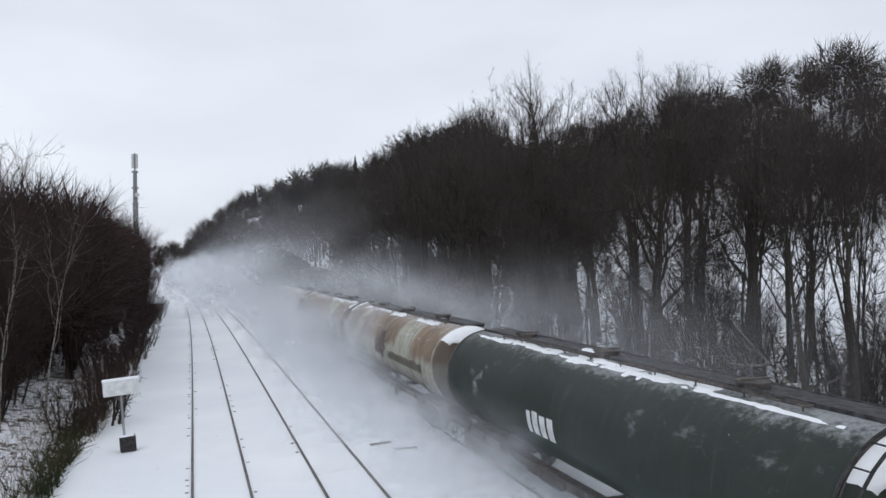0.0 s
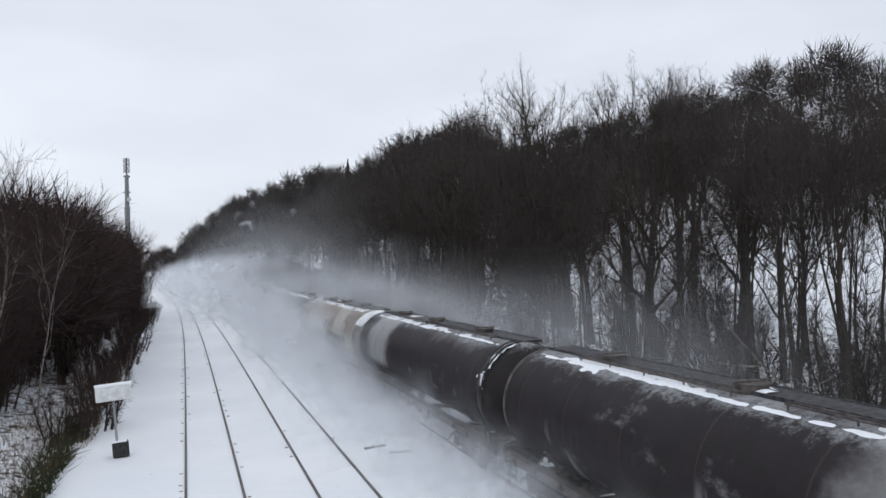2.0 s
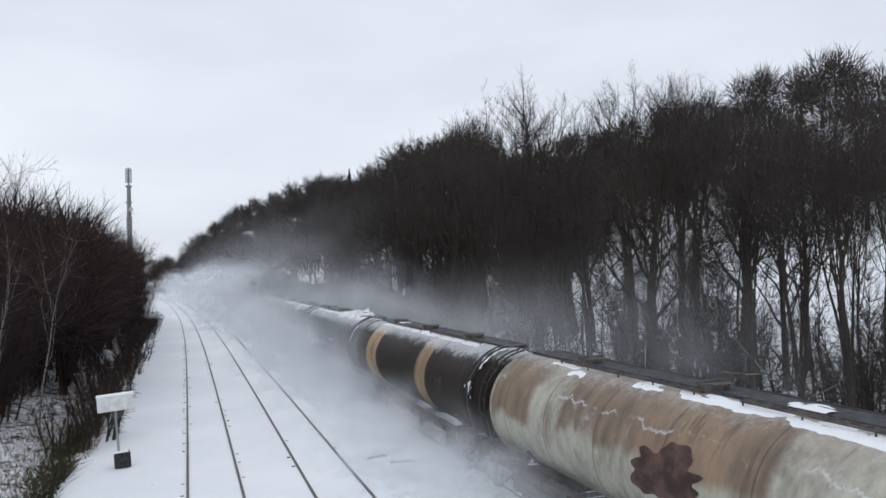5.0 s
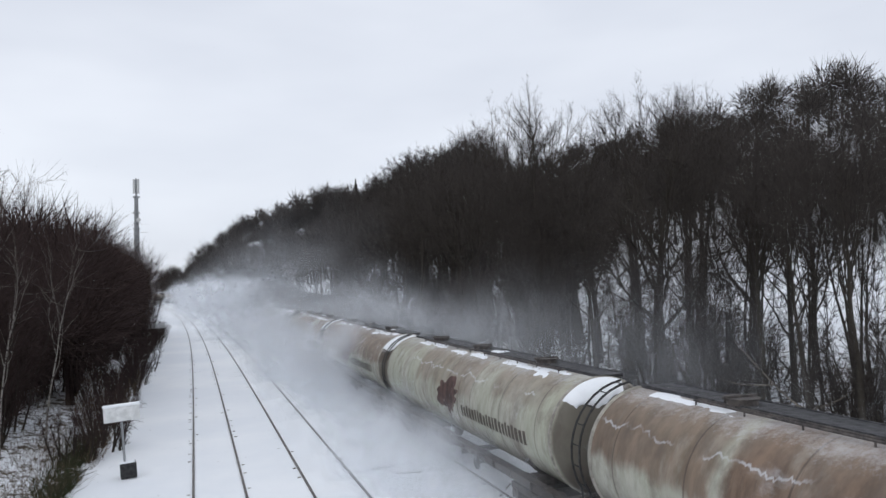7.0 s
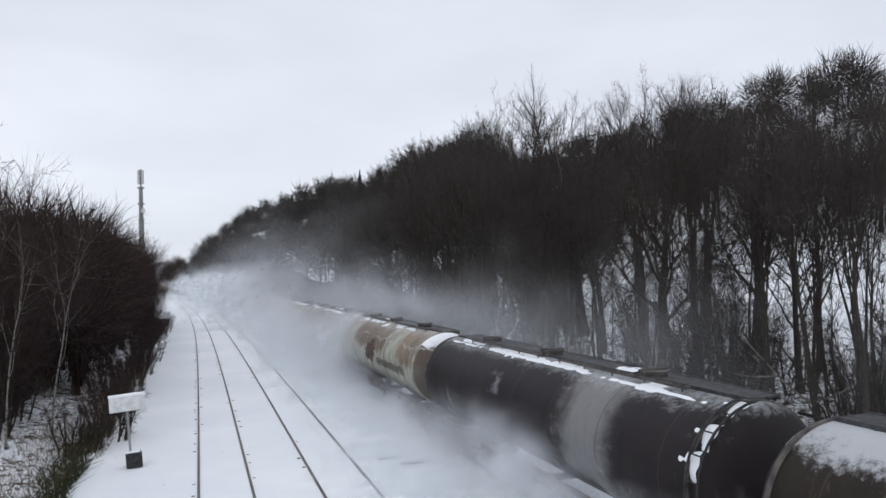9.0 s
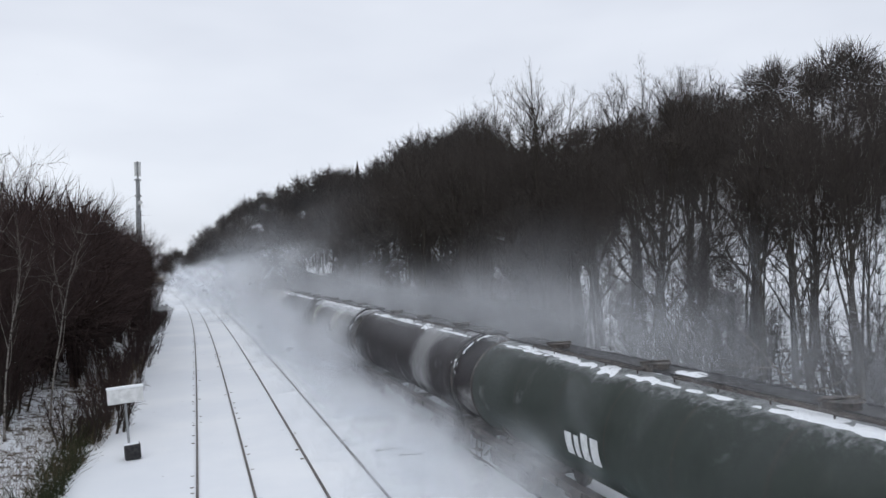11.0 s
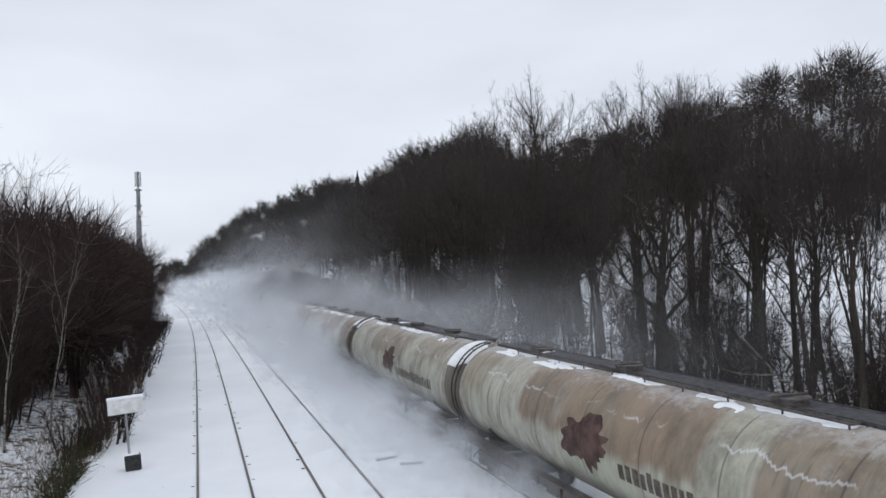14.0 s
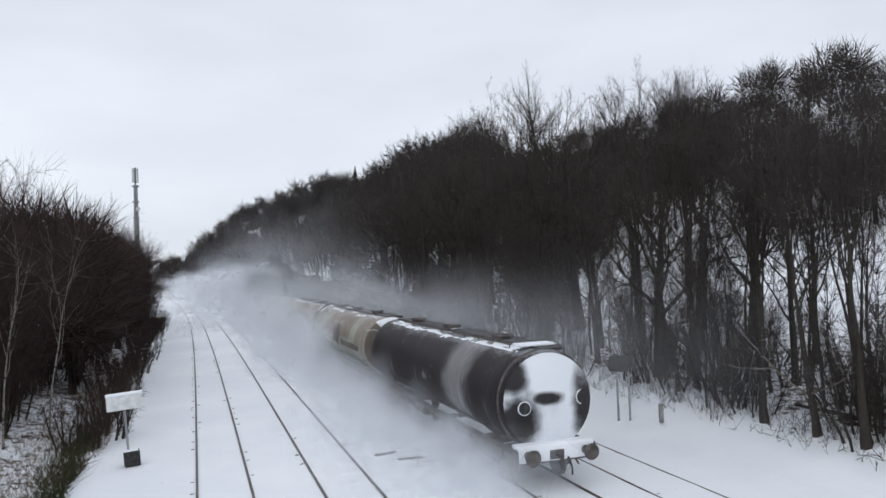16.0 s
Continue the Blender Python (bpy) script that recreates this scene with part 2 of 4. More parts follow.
def end_crust():
    # tank end with wet snow stuck on it and dark bare patches
    k = Mat("snow_crust_end", 0.8, spec=0.2)
    wob = k.math("MULTIPLY", k.math("SUBTRACT", k.noise(1.6, 4.0, 0.6), 0.5), 1.1)
    bare = None
    for cx, cz, rx, rz in ((-0.12, 0.10, 0.42, 0.17), (1.12, -0.10, 0.42, 0.85), (-0.95, -0.55, 0.62, 0.72), (-1.1, 0.75, 0.4, 0.5)):
        dx = k.math("POWER", k.math("DIVIDE", k.math("SUBTRACT", k.axis(0), cx), rx), 2.0)
        dz = k.math("POWER", k.math("DIVIDE", k.math("SUBTRACT", k.axis(2), cz), rz), 2.0)
        d = k.math("SQRT", k.math("ADD", dx, dz))
        bare = d if bare is None else k.math("MINIMUM", bare, d)
    k.colour(k.mix(k.step(k.math("ADD", bare, wob), 0.65, 1.5), (0.03, 0.028, 0.03), (0.74, 0.77, 0.81)))
    k.bump(k.noise(7.0, 4.0), 0.5, 0.03)
    return k.m


def bark(name, a, b, scale=8.0):
    k = Mat(name, 0.9, spec=0.1)
    f = k.noise(scale, 5.0, 0.6, k.coords((1, 1, 0.3)), True)
    v = k.n.new("ShaderNodeObjectInfo").outputs["Random"]
    c = k.mix(f, a, b)
    c = k.mix(k.math("MULTIPLY", v, 0.35), c, tuple(x * 0.6 for x in a))
    k.colour(c)
    k.bump(f, 0.4, 0.02)
    return k.m


def twigs(name, a, b):
    k = Mat(name, 0.9, spec=0.05)
    g = k.n.new("ShaderNodeNewGeometry").outputs["Random Per Island"]
    k.colour(k.mix(g, a, b))
    return k.m


def birch_bark():
    k = Mat("birch_bark", 0.7, spec=0.2)
    f = k.noise(5.0, 5.0, 0.6, k.coords((1, 1, 2.5)), True)
    k.colour(k.mix(k.step(f, 0.50, 0.58), (0.26, 0.24, 0.22), (0.05, 0.042, 0.038)))
    return k.m


M_SNOW, M_SNOW_TOP, M_POWDER, M_HAZE = snow_ground(), snow_loose(), powder(), haze()
M_PAINT = {kind: barrel_paint(kind) for kind in (*BLOCKS, "green", "blue")}
M_END = end_crust()
M_STEEL = plain("dirty_steel", (0.05, 0.045, 0.045), (0.13, 0.115, 0.105), 5.0, 0.65, 0.2)
M_GRATE = plain("walkway_steel", (0.035, 0.035, 0.038), (0.10, 0.10, 0.105), 7.0, 0.6, 0.4)
M_RAIL = plain("rail_steel", (0.09, 0.08, 0.075), (0.17, 0.15, 0.14), 3.0, 0.55, 0.5)
M_RIM = plain("pale_ring", (0.20, 0.185, 0.16), (0.40, 0.38, 0.33), 4.0, 0.6)
M_DARK = plain("dark_rubber", (0.02, 0.02, 0.022), (0.05, 0.05, 0.05), 9.0, 0.8)
M_LOGO = plain("faded_maroon", (0.045, 0.026, 0.024), (0.12, 0.07, 0.058), 3.0, 0.7)
M_LETTER = plain("dark_lettering", (0.07, 0.06, 0.05), (0.13, 0.11, 0.09), 9.0, 0.7)
M_WHITE = plain("dulled_white_paint", (0.55, 0.56, 0.56), (0.72, 0.73, 0.73), 5.0, 0.6)
M_RED = plain("faded_red_paint", (0.30, 0.06, 0.05), (0.42, 0.12, 0.10), 9.0, 0.7)
M_GALV = plain("galvanised_steel", (0.26, 0.27, 0.28), (0.40, 0.41, 0.42), 3.0, 0.5, 0.6)
M_BOARD = plain("weathered_timber", (0.10, 0.085, 0.07), (0.22, 0.19, 0.16), 6.0, 0.85)
M_CONC = plain("grey_concrete", (0.16, 0.16, 0.155), (0.28, 0.275, 0.265), 5.0, 0.85)
M_BARK = bark("woodland_bark", (0.028, 0.024, 0.020), (0.075, 0.066, 0.056))
M_BIRCH = birch_bark()
M_TWIG = twigs("bare_twigs", (0.032, 0.028, 0.026), (0.085, 0.074, 0.067))
M_TWIG_RED = twigs("red_brown_twigs", (0.026, 0.0185, 0.0175), (0.072, 0.052, 0.048))
M_TWIG_DARK = twigs("dark_far_twigs", (0.034, 0.031, 0.029), (0.090, 0.080, 0.074))
M_NEEDLE = twigs("conifer_needles", (0.012, 0.018, 0.014), (0.030, 0.040, 0.030))
M_STALK = twigs("dead_stalks", (0.06, 0.045, 0.032), (0.17, 0.13, 0.09))
M_GREEN = twigs("bramble_leaves", (0.020, 0.026, 0.014), (0.055, 0.060, 0.035))


# ---- geometry helpers ----
def mesh_of(name, verts, faces, material, smooth=False):
    me = bpy.data.meshes.new(name)
    me.from_pydata(verts, [], faces)
    me.materials.append(material)
    if smooth:
        me.polygons.foreach_set("use_smooth", [True] * len(me.polygons))
    me.update()
    return me


def part(name, bm, material, parent=None, label="", smooth=False):
    """Links a bmesh, or a ready mesh, as one mesh object under a thing or a part."""
    if isinstance(bm, bmesh.types.BMesh):
        me = bpy.data.meshes.new(name)
        bm.to_mesh(me)
        bm.free()
        me.materials.append(material)
        if smooth:
            me.polygons.foreach_set("use_smooth", [True] * len(me.polygons))
    else:
        me = bm
    ob = new(name, me)
    ob.parent = parent
    return tagged(ob, label)


def thing(name, label, category, group="", kind="", at=None):
    ob = new(name)
    ob.empty_display_size = 0.2
    if at is not None:
        ob.matrix_basis = at
    return tagged(ob, label, category, group, kind)


def box(bm, x0, x1, y0, y1, z0, z1, bevel=0.0, m=None):
    r = bmesh.ops.create_cube(bm, size=1.0, matrix=Matrix.Translation(((x0 + x1) / 2, (y0 + y1) / 2, (z0 + z1) / 2)) @ Matrix.Diagonal((x1 - x0, y1 - y0, z1 - z0, 1)))
    vs = r["verts"]
    if m is not None:
        bmesh.ops.transform(bm, matrix=m, verts=vs)
    if bevel:
        es = list({e for v in vs for e in v.link_edges})
        bmesh.ops.bevel(bm, geom=es, offset=bevel, segments=2, affect="EDGES", profile=0.6)
    return bm


def boxed(*a, **k):
    return box(bmesh.new(), *a, **k)


def rod(bm, a, b, r, n=8, r2=None):
    a, b = Vector(a), Vector(b)
    m = Matrix.Translation((a + b) / 2) @ (b - a).to_track_quat("Z", "Y").to_matrix().to_4x4()
    bmesh.ops.create_cone(bm, cap_ends=True, segments=n, radius1=r, radius2=r if r2 is None else r2, depth=(b - a).length, matrix=m)
    return bm


def lathe(profile, n, material, name, axis="Y", smooth=True):
    """A turned solid from (radius, along) pairs."""
    vs, fs = [], []
    for r, y in profile:
        for i in range(n):
            a = 2 * math.pi * i / n
            c, s = r * math.cos(a), r * math.sin(a)
            vs.append((c, y, s) if axis == "Y" else ((y, c, s) if axis == "X" else (c, s, y)))
    for j in range(len(profile) - 1):
        for i in range(n):
            k = (i + 1) % n
            fs.append((j * n + i, j * n + k, (j + 1) * n + k, (j + 1) * n + i))
    fs.append(tuple(range(n)))
    fs.append(tuple(reversed(range((len(profile) - 1) * n, len(profile) * n))))
    return mesh_of(name, vs, fs, material, smooth)


# ---- plan: the line runs along +y and bends to the left ----
S_MIN, S_MAX, BEND, RADIUS, EASE = -420.0, 900.0, 16.8, 2309.0, 66.7
_s = np.arange(S_MIN, S_MAX, 0.5)
_k = np.clip((_s - BEND) / EASE, 0, 1) / RADIUS
_th = np.concatenate([[0], np.cumsum((_k[1:] + _k[:-1]) * 0.25)])
_x = -np.concatenate([[0], np.cumsum(np.sin((_th[1:] + _th[:-1]) / 2) * 0.5)])
_y = S_MIN + np.concatenate([[0], np.cumsum(np.cos((_th[1:] + _th[:-1]) / 2) * 0.5)])


def on_line(s, u):
    """Place and heading (radians, to the left) at s along the line, u to its right."""
    th = float(np.interp(s, _s, _th))
    return float(np.interp(s, _s, _x)) + u * math.cos(th), float(np.interp(s, _s, _y)) + u * math.sin(th), th


def bend_at(y):
    return np.interp(y, _y, _x)


def ease(v, a, b):
    k = np.clip((v - a) / (b - a), 0, 1)
    return k * k * (3 - 2 * k)


TRACKS = {"track_1": 0.634, "track_2": 4.018, "track_3": 9.19, "track_4": 12.15}


def ground_z(x, y):
    """Height of the snow; the rail heads lie at 0."""
    u = x - bend_at(y)
    z = np.full_like(np.asarray(u, float), -0.045)
    z = z + 0.9 * ease(-u, 3.4, 12) + 0.05 * ease(-u, 2.4, 3.4)
    z = z + 0.75 * ease(u, 15.0, 20.0)
    field = 9.5 * ease(u, 18, 92) * (1 - 0.2 * ease(u, 60, 92)) + 36 * ease(u, 74, 165) - 20 * ease(u, 170, 320)
    hill = 30 * ease(u, 19, 85) + 10 * ease(u, 80, 190)
    hill = hill * (1 + 0.75 * ease(y, 220, 320) * (1 - ease(y, 400, 520)) * (1 - 0.92 * ease(u, 48, 75)))
    w = ease(y - 1.9 * u, -5, 45) * ease(y, 35, 75)
    z = z + field * (1 - w) + hill * w
    z = z * (1 - ease(y, 520, 900)) + 26 * ease(y, 700, 1300)
    return z + 0.03 * np.sin(x * 0.9 + y * 0.31) * ease(np.abs(u - 6), 9, 14)


# ---- ground ----
def build_ground():
    xs = np.concatenate([-np.geomspace(2500, 40, 14), np.arange(-36, -4, 2.0), np.arange(-4, 22, 0.5), np.arange(22, 120, 3.0), np.geomspace(122, 2500, 14)])
    ys = np.concatenate([-np.geomspace(2500, 420, 5), np.arange(-400, 0, 25.0), np.arange(0, 60, 1.0), np.arange(60, 300, 4.0), np.geomspace(304, 3500, 24)])
    gx, gy = np.meshgrid(xs, ys)
    gx = gx + bend_at(gy) * (np.abs(gx) < 200)
    rng = np.random.default_rng(5)
    gz = ground_z(gx, gy)
    u = gx - bend_at(gy)
    gz += rng.normal(0, 1, gz.shape) * np.where((u > 15.5) | (u < -3.2), 0.05, 0.006)
    nx, ny = len(xs), len(ys)
    verts = np.stack([gx, gy, gz], -1).reshape(-1, 3).tolist()
    faces = [(j * nx + i, j * nx + i + 1, (j + 1) * nx + i + 1, (j + 1) * nx + i) for j in range(ny - 1) for i in range(nx - 1)]
    me = mesh_of("ground", verts, faces, M_SNOW, True)
    litter = (0.75 * ease(-u, 3.0, 5.0) + 0.80 * ease(u, 18.0, 20.5) * (1 - 0.7 * ease(u, 28, 36)) + 0.02).reshape(-1)
    at = me.attributes.new("litter", "FLOAT", "POINT")
    at.data.foreach_set("value", litter.astype(np.float32))
    tagged(new("ground", me), "flat snow-covered railway ground rising to a wooded bank", "ground", kind="structure")


RAIL = [(-0.07, -0.16), (0.07, -0.16), (0.07, -0.145), (0.012, -0.12), (0.012, -0.05), (0.036, -0.035), (0.036, -0.004), (0.028, 0.0),
        (-0.028, 0.0), (-0.036, -0.004), (-0.036, -0.035), (-0.012, -0.05), (-0.012, -0.12), (-0.07, -0.145)]


def build_track(name, u, lift, marks):
    root = thing(name, "standard-gauge railway track, rails showing through fresh snow", "railway track", kind="structure")
    stops = np.concatenate([np.arange(-400, 0, 20.0), np.arange(0, 120, 3.0), np.arange(120, 560, 6.0)])
    for side in (-0.7525, 0.7525):
        vs, fs, n = [], [], len(RAIL)
        for s in stops:
            x, y, th = on_line(s, u + side)
            vs += [(x + a * math.cos(th), y + a * math.sin(th), b + lift) for a, b in RAIL]
        for j in range(len(stops) - 1):
            fs += [(j * n + i, j * n + (i + 1) % n, (j + 1) * n + (i + 1) % n, (j + 1) * n + i) for i in range(n)]
        part("rail", mesh_of("rail", vs, fs, M_RAIL), None, root)
    # sleepers lie under the snow; their fastenings and a few edges show
    rng = random.Random(int(u * 100))
    clip = boxed(-0.05, 0.05, -0.04, 0.04, -0.03, 0.008, 0.012)
    me = bpy.data.meshes.new("rail_fastening")
    clip.to_mesh(me)
    clip.free()
    me.materials.append(M_BOARD)
    count = 0
    s = 12.0
    while s < 75 and count < 150:
        for side in (-0.7525, 0.7525):
            for out in (-1, 1):
                if rng.random() < marks * (1.0 if side * out > 0 else 0.35) * (1.6 if side < 0 else 0.6):
                    x, y, th = on_line(s + rng.uniform(-0.05, 0.05), u + side + out * rng.uniform(0.12, 0.17))
                    ob = part("rail_fastening", me, None, root)
                    ob.matrix_basis = pose(x, y, -0.034 + lift + rng.uniform(-0.012, 0.004), 0, 0, math.degrees(th) + rng.uniform(-20, 20))
                    count += 1
        s += 0.65
    return root


# ---- tank wagons ----
R_TANK, Z_TANK, HALF = 1.395, 2.39, 8.17
PITCH, SPEED = 17.28, 23.4


def lumpy_patch(name, length, width, thick, seed, z0=0.0):
    """A ragged heap of blown snow that lies over the top of the barrel, longwise along y."""
    rng = random.Random(seed)
    nu, nv = max(8, int(length / 0.08)), 26 if width > 1.2 else 11
    ph = rng.uniform(0, 50)
    vs, fs, ok = [], [], []
    for i in range(nu + 1):
        a = i / nu
        for j in range(nv + 1):
            b = 2 * j / nv - 1
            x, y = width * b * 0.5, (a - 0.5) * length
            edge = min(1.0, (1 - abs(b)) * 2.2, min(a, 1 - a) * length * 1.5)
            lump = 0.9 * noise.noise((x * 2.2, y * 1.3, ph)) + 0.8 * noise.noise((x * 6.0, y * 4.2, ph + 9))
            h = edge * 0.75 - 0.28 + lump * 0.85
            ok.append(h > -0.1)
            rr = R_TANK - 0.008 + thick * max(-0.5, min(h, 1.3)) * (0.8 + 0.4 * noise.noise((x * 7, y * 6, ph)))
            ang = x / R_TANK
            vs.append((rr * math.sin(ang), y, rr * math.cos(ang) + Z_TANK + z0))
    for i in range(nu):
        for j in range(nv):
            k = i * (nv + 1) + j
            q = (k, k + 1, k + nv + 2, k + nv + 1)
            if any(ok[n] for n in q):
                fs.append(q)
    return mesh_of(name, vs, fs, M_SNOW_TOP, True)


def side_mark(name, y0, y1, z0, z1, material, lift=0.006, rough_edge=0.0, seed=0):
    """A painted shape on the left flank of the barrel, following its curve."""
    rng = random.Random(seed)
    n, m = (22, 22) if rough_edge else (1, 4)
    vs, fs = [], []
    for i in range(n + 1):
        for j in range(m + 1):
            a, b = 2 * i / n - 1, 2 * j / m - 1
            if rough_edge:
                q = max(abs(a), abs(b))
                d = math.hypot(a, b) or 1
                wob = 0.80 + rough_edge * (0.45 * noise.noise((a / d * 1.3, b / d * 1.3, seed * 3.1)) + 0.5 * noise.noise((a / d * 4, b / d * 4, seed)))
                a, b = a / d * q * wob, b / d * q * wob
            y, z = (y0 + y1) / 2 + a * (y1 - y0) / 2, (z0 + z1) / 2 + b * (z1 - z0) / 2
            ang = math.asin(max(-1, min(1, (z - Z_TANK) / R_TANK)))
            vs.append((-(R_TANK + lift) * math.cos(ang), y, Z_TANK + (R_TANK + lift) * math.sin(ang)))
    for i in range(n):
        for j in range(m):
            k = i * (m + 1) + j
            fs.append((k, k + 1, k + m + 2, k + m + 1))
    return mesh_of(name, vs, fs, material, True)


def shared(bm, material, name, smooth=False):
    me = bpy.data.meshes.new(name)
    bm.to_mesh(me)
    bm.free()
    me.materials.append(material)
    if smooth:
        me.polygons.foreach_set("use_smooth", [True] * len(me.polygons))
    return me


def wagon_meshes():
    d = {}
    prof = [(0.02, -HALF), (0.5, -HALF + 0.03), (0.95, -HALF + 0.10), (1.22, -HALF + 0.19), (1.345, -HALF + 0.29), (R_TANK, -HALF + 0.42)]
    prof += [(R_TANK, y) for y in np.linspace(-HALF + 1.2, HALF - 1.2, 9)]
    prof += [(r, -y) for r, y in reversed(prof[:6])]
    d["barrel"] = {k: lathe(prof, 48, m, "barrel") for k, m in M_PAINT.items()}
    d["ring"] = lathe([(R_TANK - 0.02, -0.05), (R_TANK + 0.03, -0.045), (R_TANK + 0.03, 0.045), (R_TANK - 0.02, 0.05)], 48, M_RIM, "end_ring")
    d["ring_dark"] = d["ring"].copy()
    d["ring_dark"].materials[0] = M_STEEL
    d["walkway"] = wk = bmesh.new()
    box(wk, -0.30, 0.42, -7.7, 7.7, 0, 0.035)
    for x in (-0.30, 0.42):
        box(wk, x - 0.02, x + 0.02, -7.7, 7.7, -0.05, 0.055, 0.008)
    for y in np.arange(-7.4, 7.5, 1.1):
        box(wk, -0.34, 0.5, y - 0.03, y + 0.03, -0.09, -0.004)
    d["walkway"] = shared(wk, M_GRATE, "walkway")
    hr = bmesh.new()
    for y in np.arange(-2.6, 2.7, 1.3):
        rod(hr, (0, y, -0.1), (0, y, 0.1), 0.018, 5)
    for x in (0, 0.16):
        rod(hr, (x, -2.65, 0.1), (x, 2.65, 0.1), 0.022, 6)
    for y in (-2.65, 2.65):
        rod(hr, (0, y, 0.1), (0.16, y, 0.1), 0.022, 6)
    d["handrail"] = shared(hr, M_STEEL, "handrail")
    lid = bmesh.new()
    rod(lid, (0, 0, -0.05), (0, 0, 0.14), 0.29, 16)
    rod(lid, (0, 0, 0.14), (0, 0, 0.17), 0.33, 16)
    box(lid, -0.36, 0.36, -0.03, 0.03, 0.17, 0.21, 0.01)
    d["manhole"] = shared(lid, M_STEEL, "manhole_lid")
    # ladder bent round the flank of the barrel: two hoops with rungs between them
    lad = bmesh.new()
    ro = R_TANK + 0.10

    def hoop(deg, y):
        return (-ro * math.sin(radians(deg)), y, Z_TANK + ro * math.cos(radians(deg)))

    for y in (-0.17, 0.17):
        for i in range(12):
            rod(lad, hoop(8 + i * 9.5, y), hoop(17.5 + i * 9.5, y), 0.026, 5)
        rod(lad, hoop(122, y), (-1.2, y, 0.9), 0.026, 5)
    for i in range(7):
        rod(lad, hoop(14 + i * 17, -0.17), hoop(14 + i * 17, 0.17), 0.014, 5)
    d["ladder"] = shared(lad, M_DARK, "ladder")
    sb = bmesh.new()
    box(sb, -0.06, 0.06, -8.25, 8.25, 0.86, 1.10, 0.015)
    box(sb, -0.14, 0.10, -8.2, 8.2, 1.095, 1.125, 0.006)
    for y in np.arange(-7.5, 7.6, 1.25):
        box(sb, -0.12, -0.05, y - 0.015, y + 0.015, 0.87, 1.095)
    d["solebar"] = shared(sb, M_STEEL, "solebar")
    hs = bmesh.new()
    box(hs, -1.22, 1.22, -0.09, 0.09, 0.80, 1.22, 0.02)
    box(hs, -0.22, 0.22, -0.16, 0.02, 0.88, 1.14, 0.02)
    for x in (-0.95, 0.95):
        box(hs, x - 0.04, x + 0.04, -0.11, -0.08, 0.83, 1.18, 0.01)
    d["headstock"] = shared(hs, M_STEEL, "headstock")
    bf = bmesh.new()
    rod(bf, (0, 0, 0), (0, -0.30, 0), 0.12, 14)
    rod(bf, (0, -0.28, 0), (0, -0.44, 0), 0.085, 12)
    rod(bf, (0, -0.44, 0), (0, -0.475, 0), 0.23, 18, 0.21)
    d["buffer"] = shared(bf, M_STEEL, "buffer")
    cp = bmesh.new()
    box(cp, -0.05, 0.05, -0.34, 0, 0.98, 1.06, 0.01)
    for i in range(3):
        box(cp, -0.06, 0.06, -0.36 - 0.03 * (i % 2), -0.31, 0.94 - i * 0.15, 1.05 - i * 0.15, 0.02)
    d["coupling"] = shared(cp, M_DARK, "coupling")
    bh = bmesh.new()
    rod(bh, (0.32, -0.08, 0.92), (0.34, -0.26, 0.66), 0.028, 6)
    rod(bh, (0.34, -0.26, 0.66), (0.30, -0.33, 0.48), 0.028, 6)
    d["brake_hose"] = shared(bh, M_DARK, "brake_hose")
    cr = bmesh.new()
    for y in (0.0,):
        for i in range(9):
            a0, a1 = radians(215 + i * 12.2), radians(215 + (i + 1) * 12.2)
            p = [(R_TANK + 0.01) * math.cos(a0), (R_TANK + 0.01) * math.sin(a0)]
            q = [(R_TANK + 0.01) * math.cos(a1), (R_TANK + 0.01) * math.sin(a1)]
            rod(cr, (p[0], y, Z_TANK + p[1]), (q[0], y, Z_TANK + q[1]), 0.07, 6)
        box(cr, -1.0, 1.0, y - 0.22, y + 0.22, 0.9, 1.16, 0.02)
    d["saddle"] = shared(cr, M_STEEL, "saddle")
    sf = bmesh.new()
    box(sf, -0.07, 0.07, -1.35, 1.35, 0.52, 0.70, 0.03)
    box(sf, -0.09, 0.09, -0.38, 0.38, 0.26, 0.62, 0.04)
    for y in (-1.0, 1.0):
        box(sf, -0.11, 0.11, y - 0.17, y + 0.17, 0.30, 0.62, 0.04)
        rod(sf, (-0.14, y, 0.46), (0.06, y, 0.46), 0.115, 12)
    for y in (-0.22, 0, 0.22):
        for z in (0.32, 0.40, 0.48):
            rod(sf, (-0.12, y, z), (-0.12, y, z + 0.05), 0.085, 8)
    rod(sf, (-0.1, -1.35, 0.60), (-0.1, -1.62, 0.42), 0.03, 6)
    rod(sf, (-0.1, 1.35, 0.60), (-0.1, 1.62, 0.42), 0.03, 6)
    d["side_frame"] = shared(sf, M_STEEL, "side_frame")
    d["wheel"] = lathe([(0.05, -0.10), (0.15, -0.09), (0.16, -0.02), (0.38, -0.01), (0.40, -0.06), (0.455, -0.058), (0.46, 0.04), (0.49, 0.055), (0.49, 0.075),
                        (0.40, 0.072), (0.38, 0.02), (0.16, 0.02), (0.14, 0.09)], 14, M_RAIL, "wheel", "X")
    bo = bmesh.new()
    box(bo, -1.0, 1.0, -0.18, 0.18, 0.42, 0.80, 0.03)
    for y in (-1.0, 1.0):
        rod(bo, (-0.75, y, 0.46), (0.75, y, 0.46), 0.075, 10)
    for y in (-0.5, 0.5):
        box(bo, -0.95, 0.95, y - 0.05, y + 0.05, 0.40, 0.5, 0.01)
    d["bolster"] = shared(bo, M_STEEL, "bolster")
    br = bmesh.new()
    rod(br, (-0.85, -0.5, 0.72), (-0.85, 0.45, 0.72), 0.19, 14)
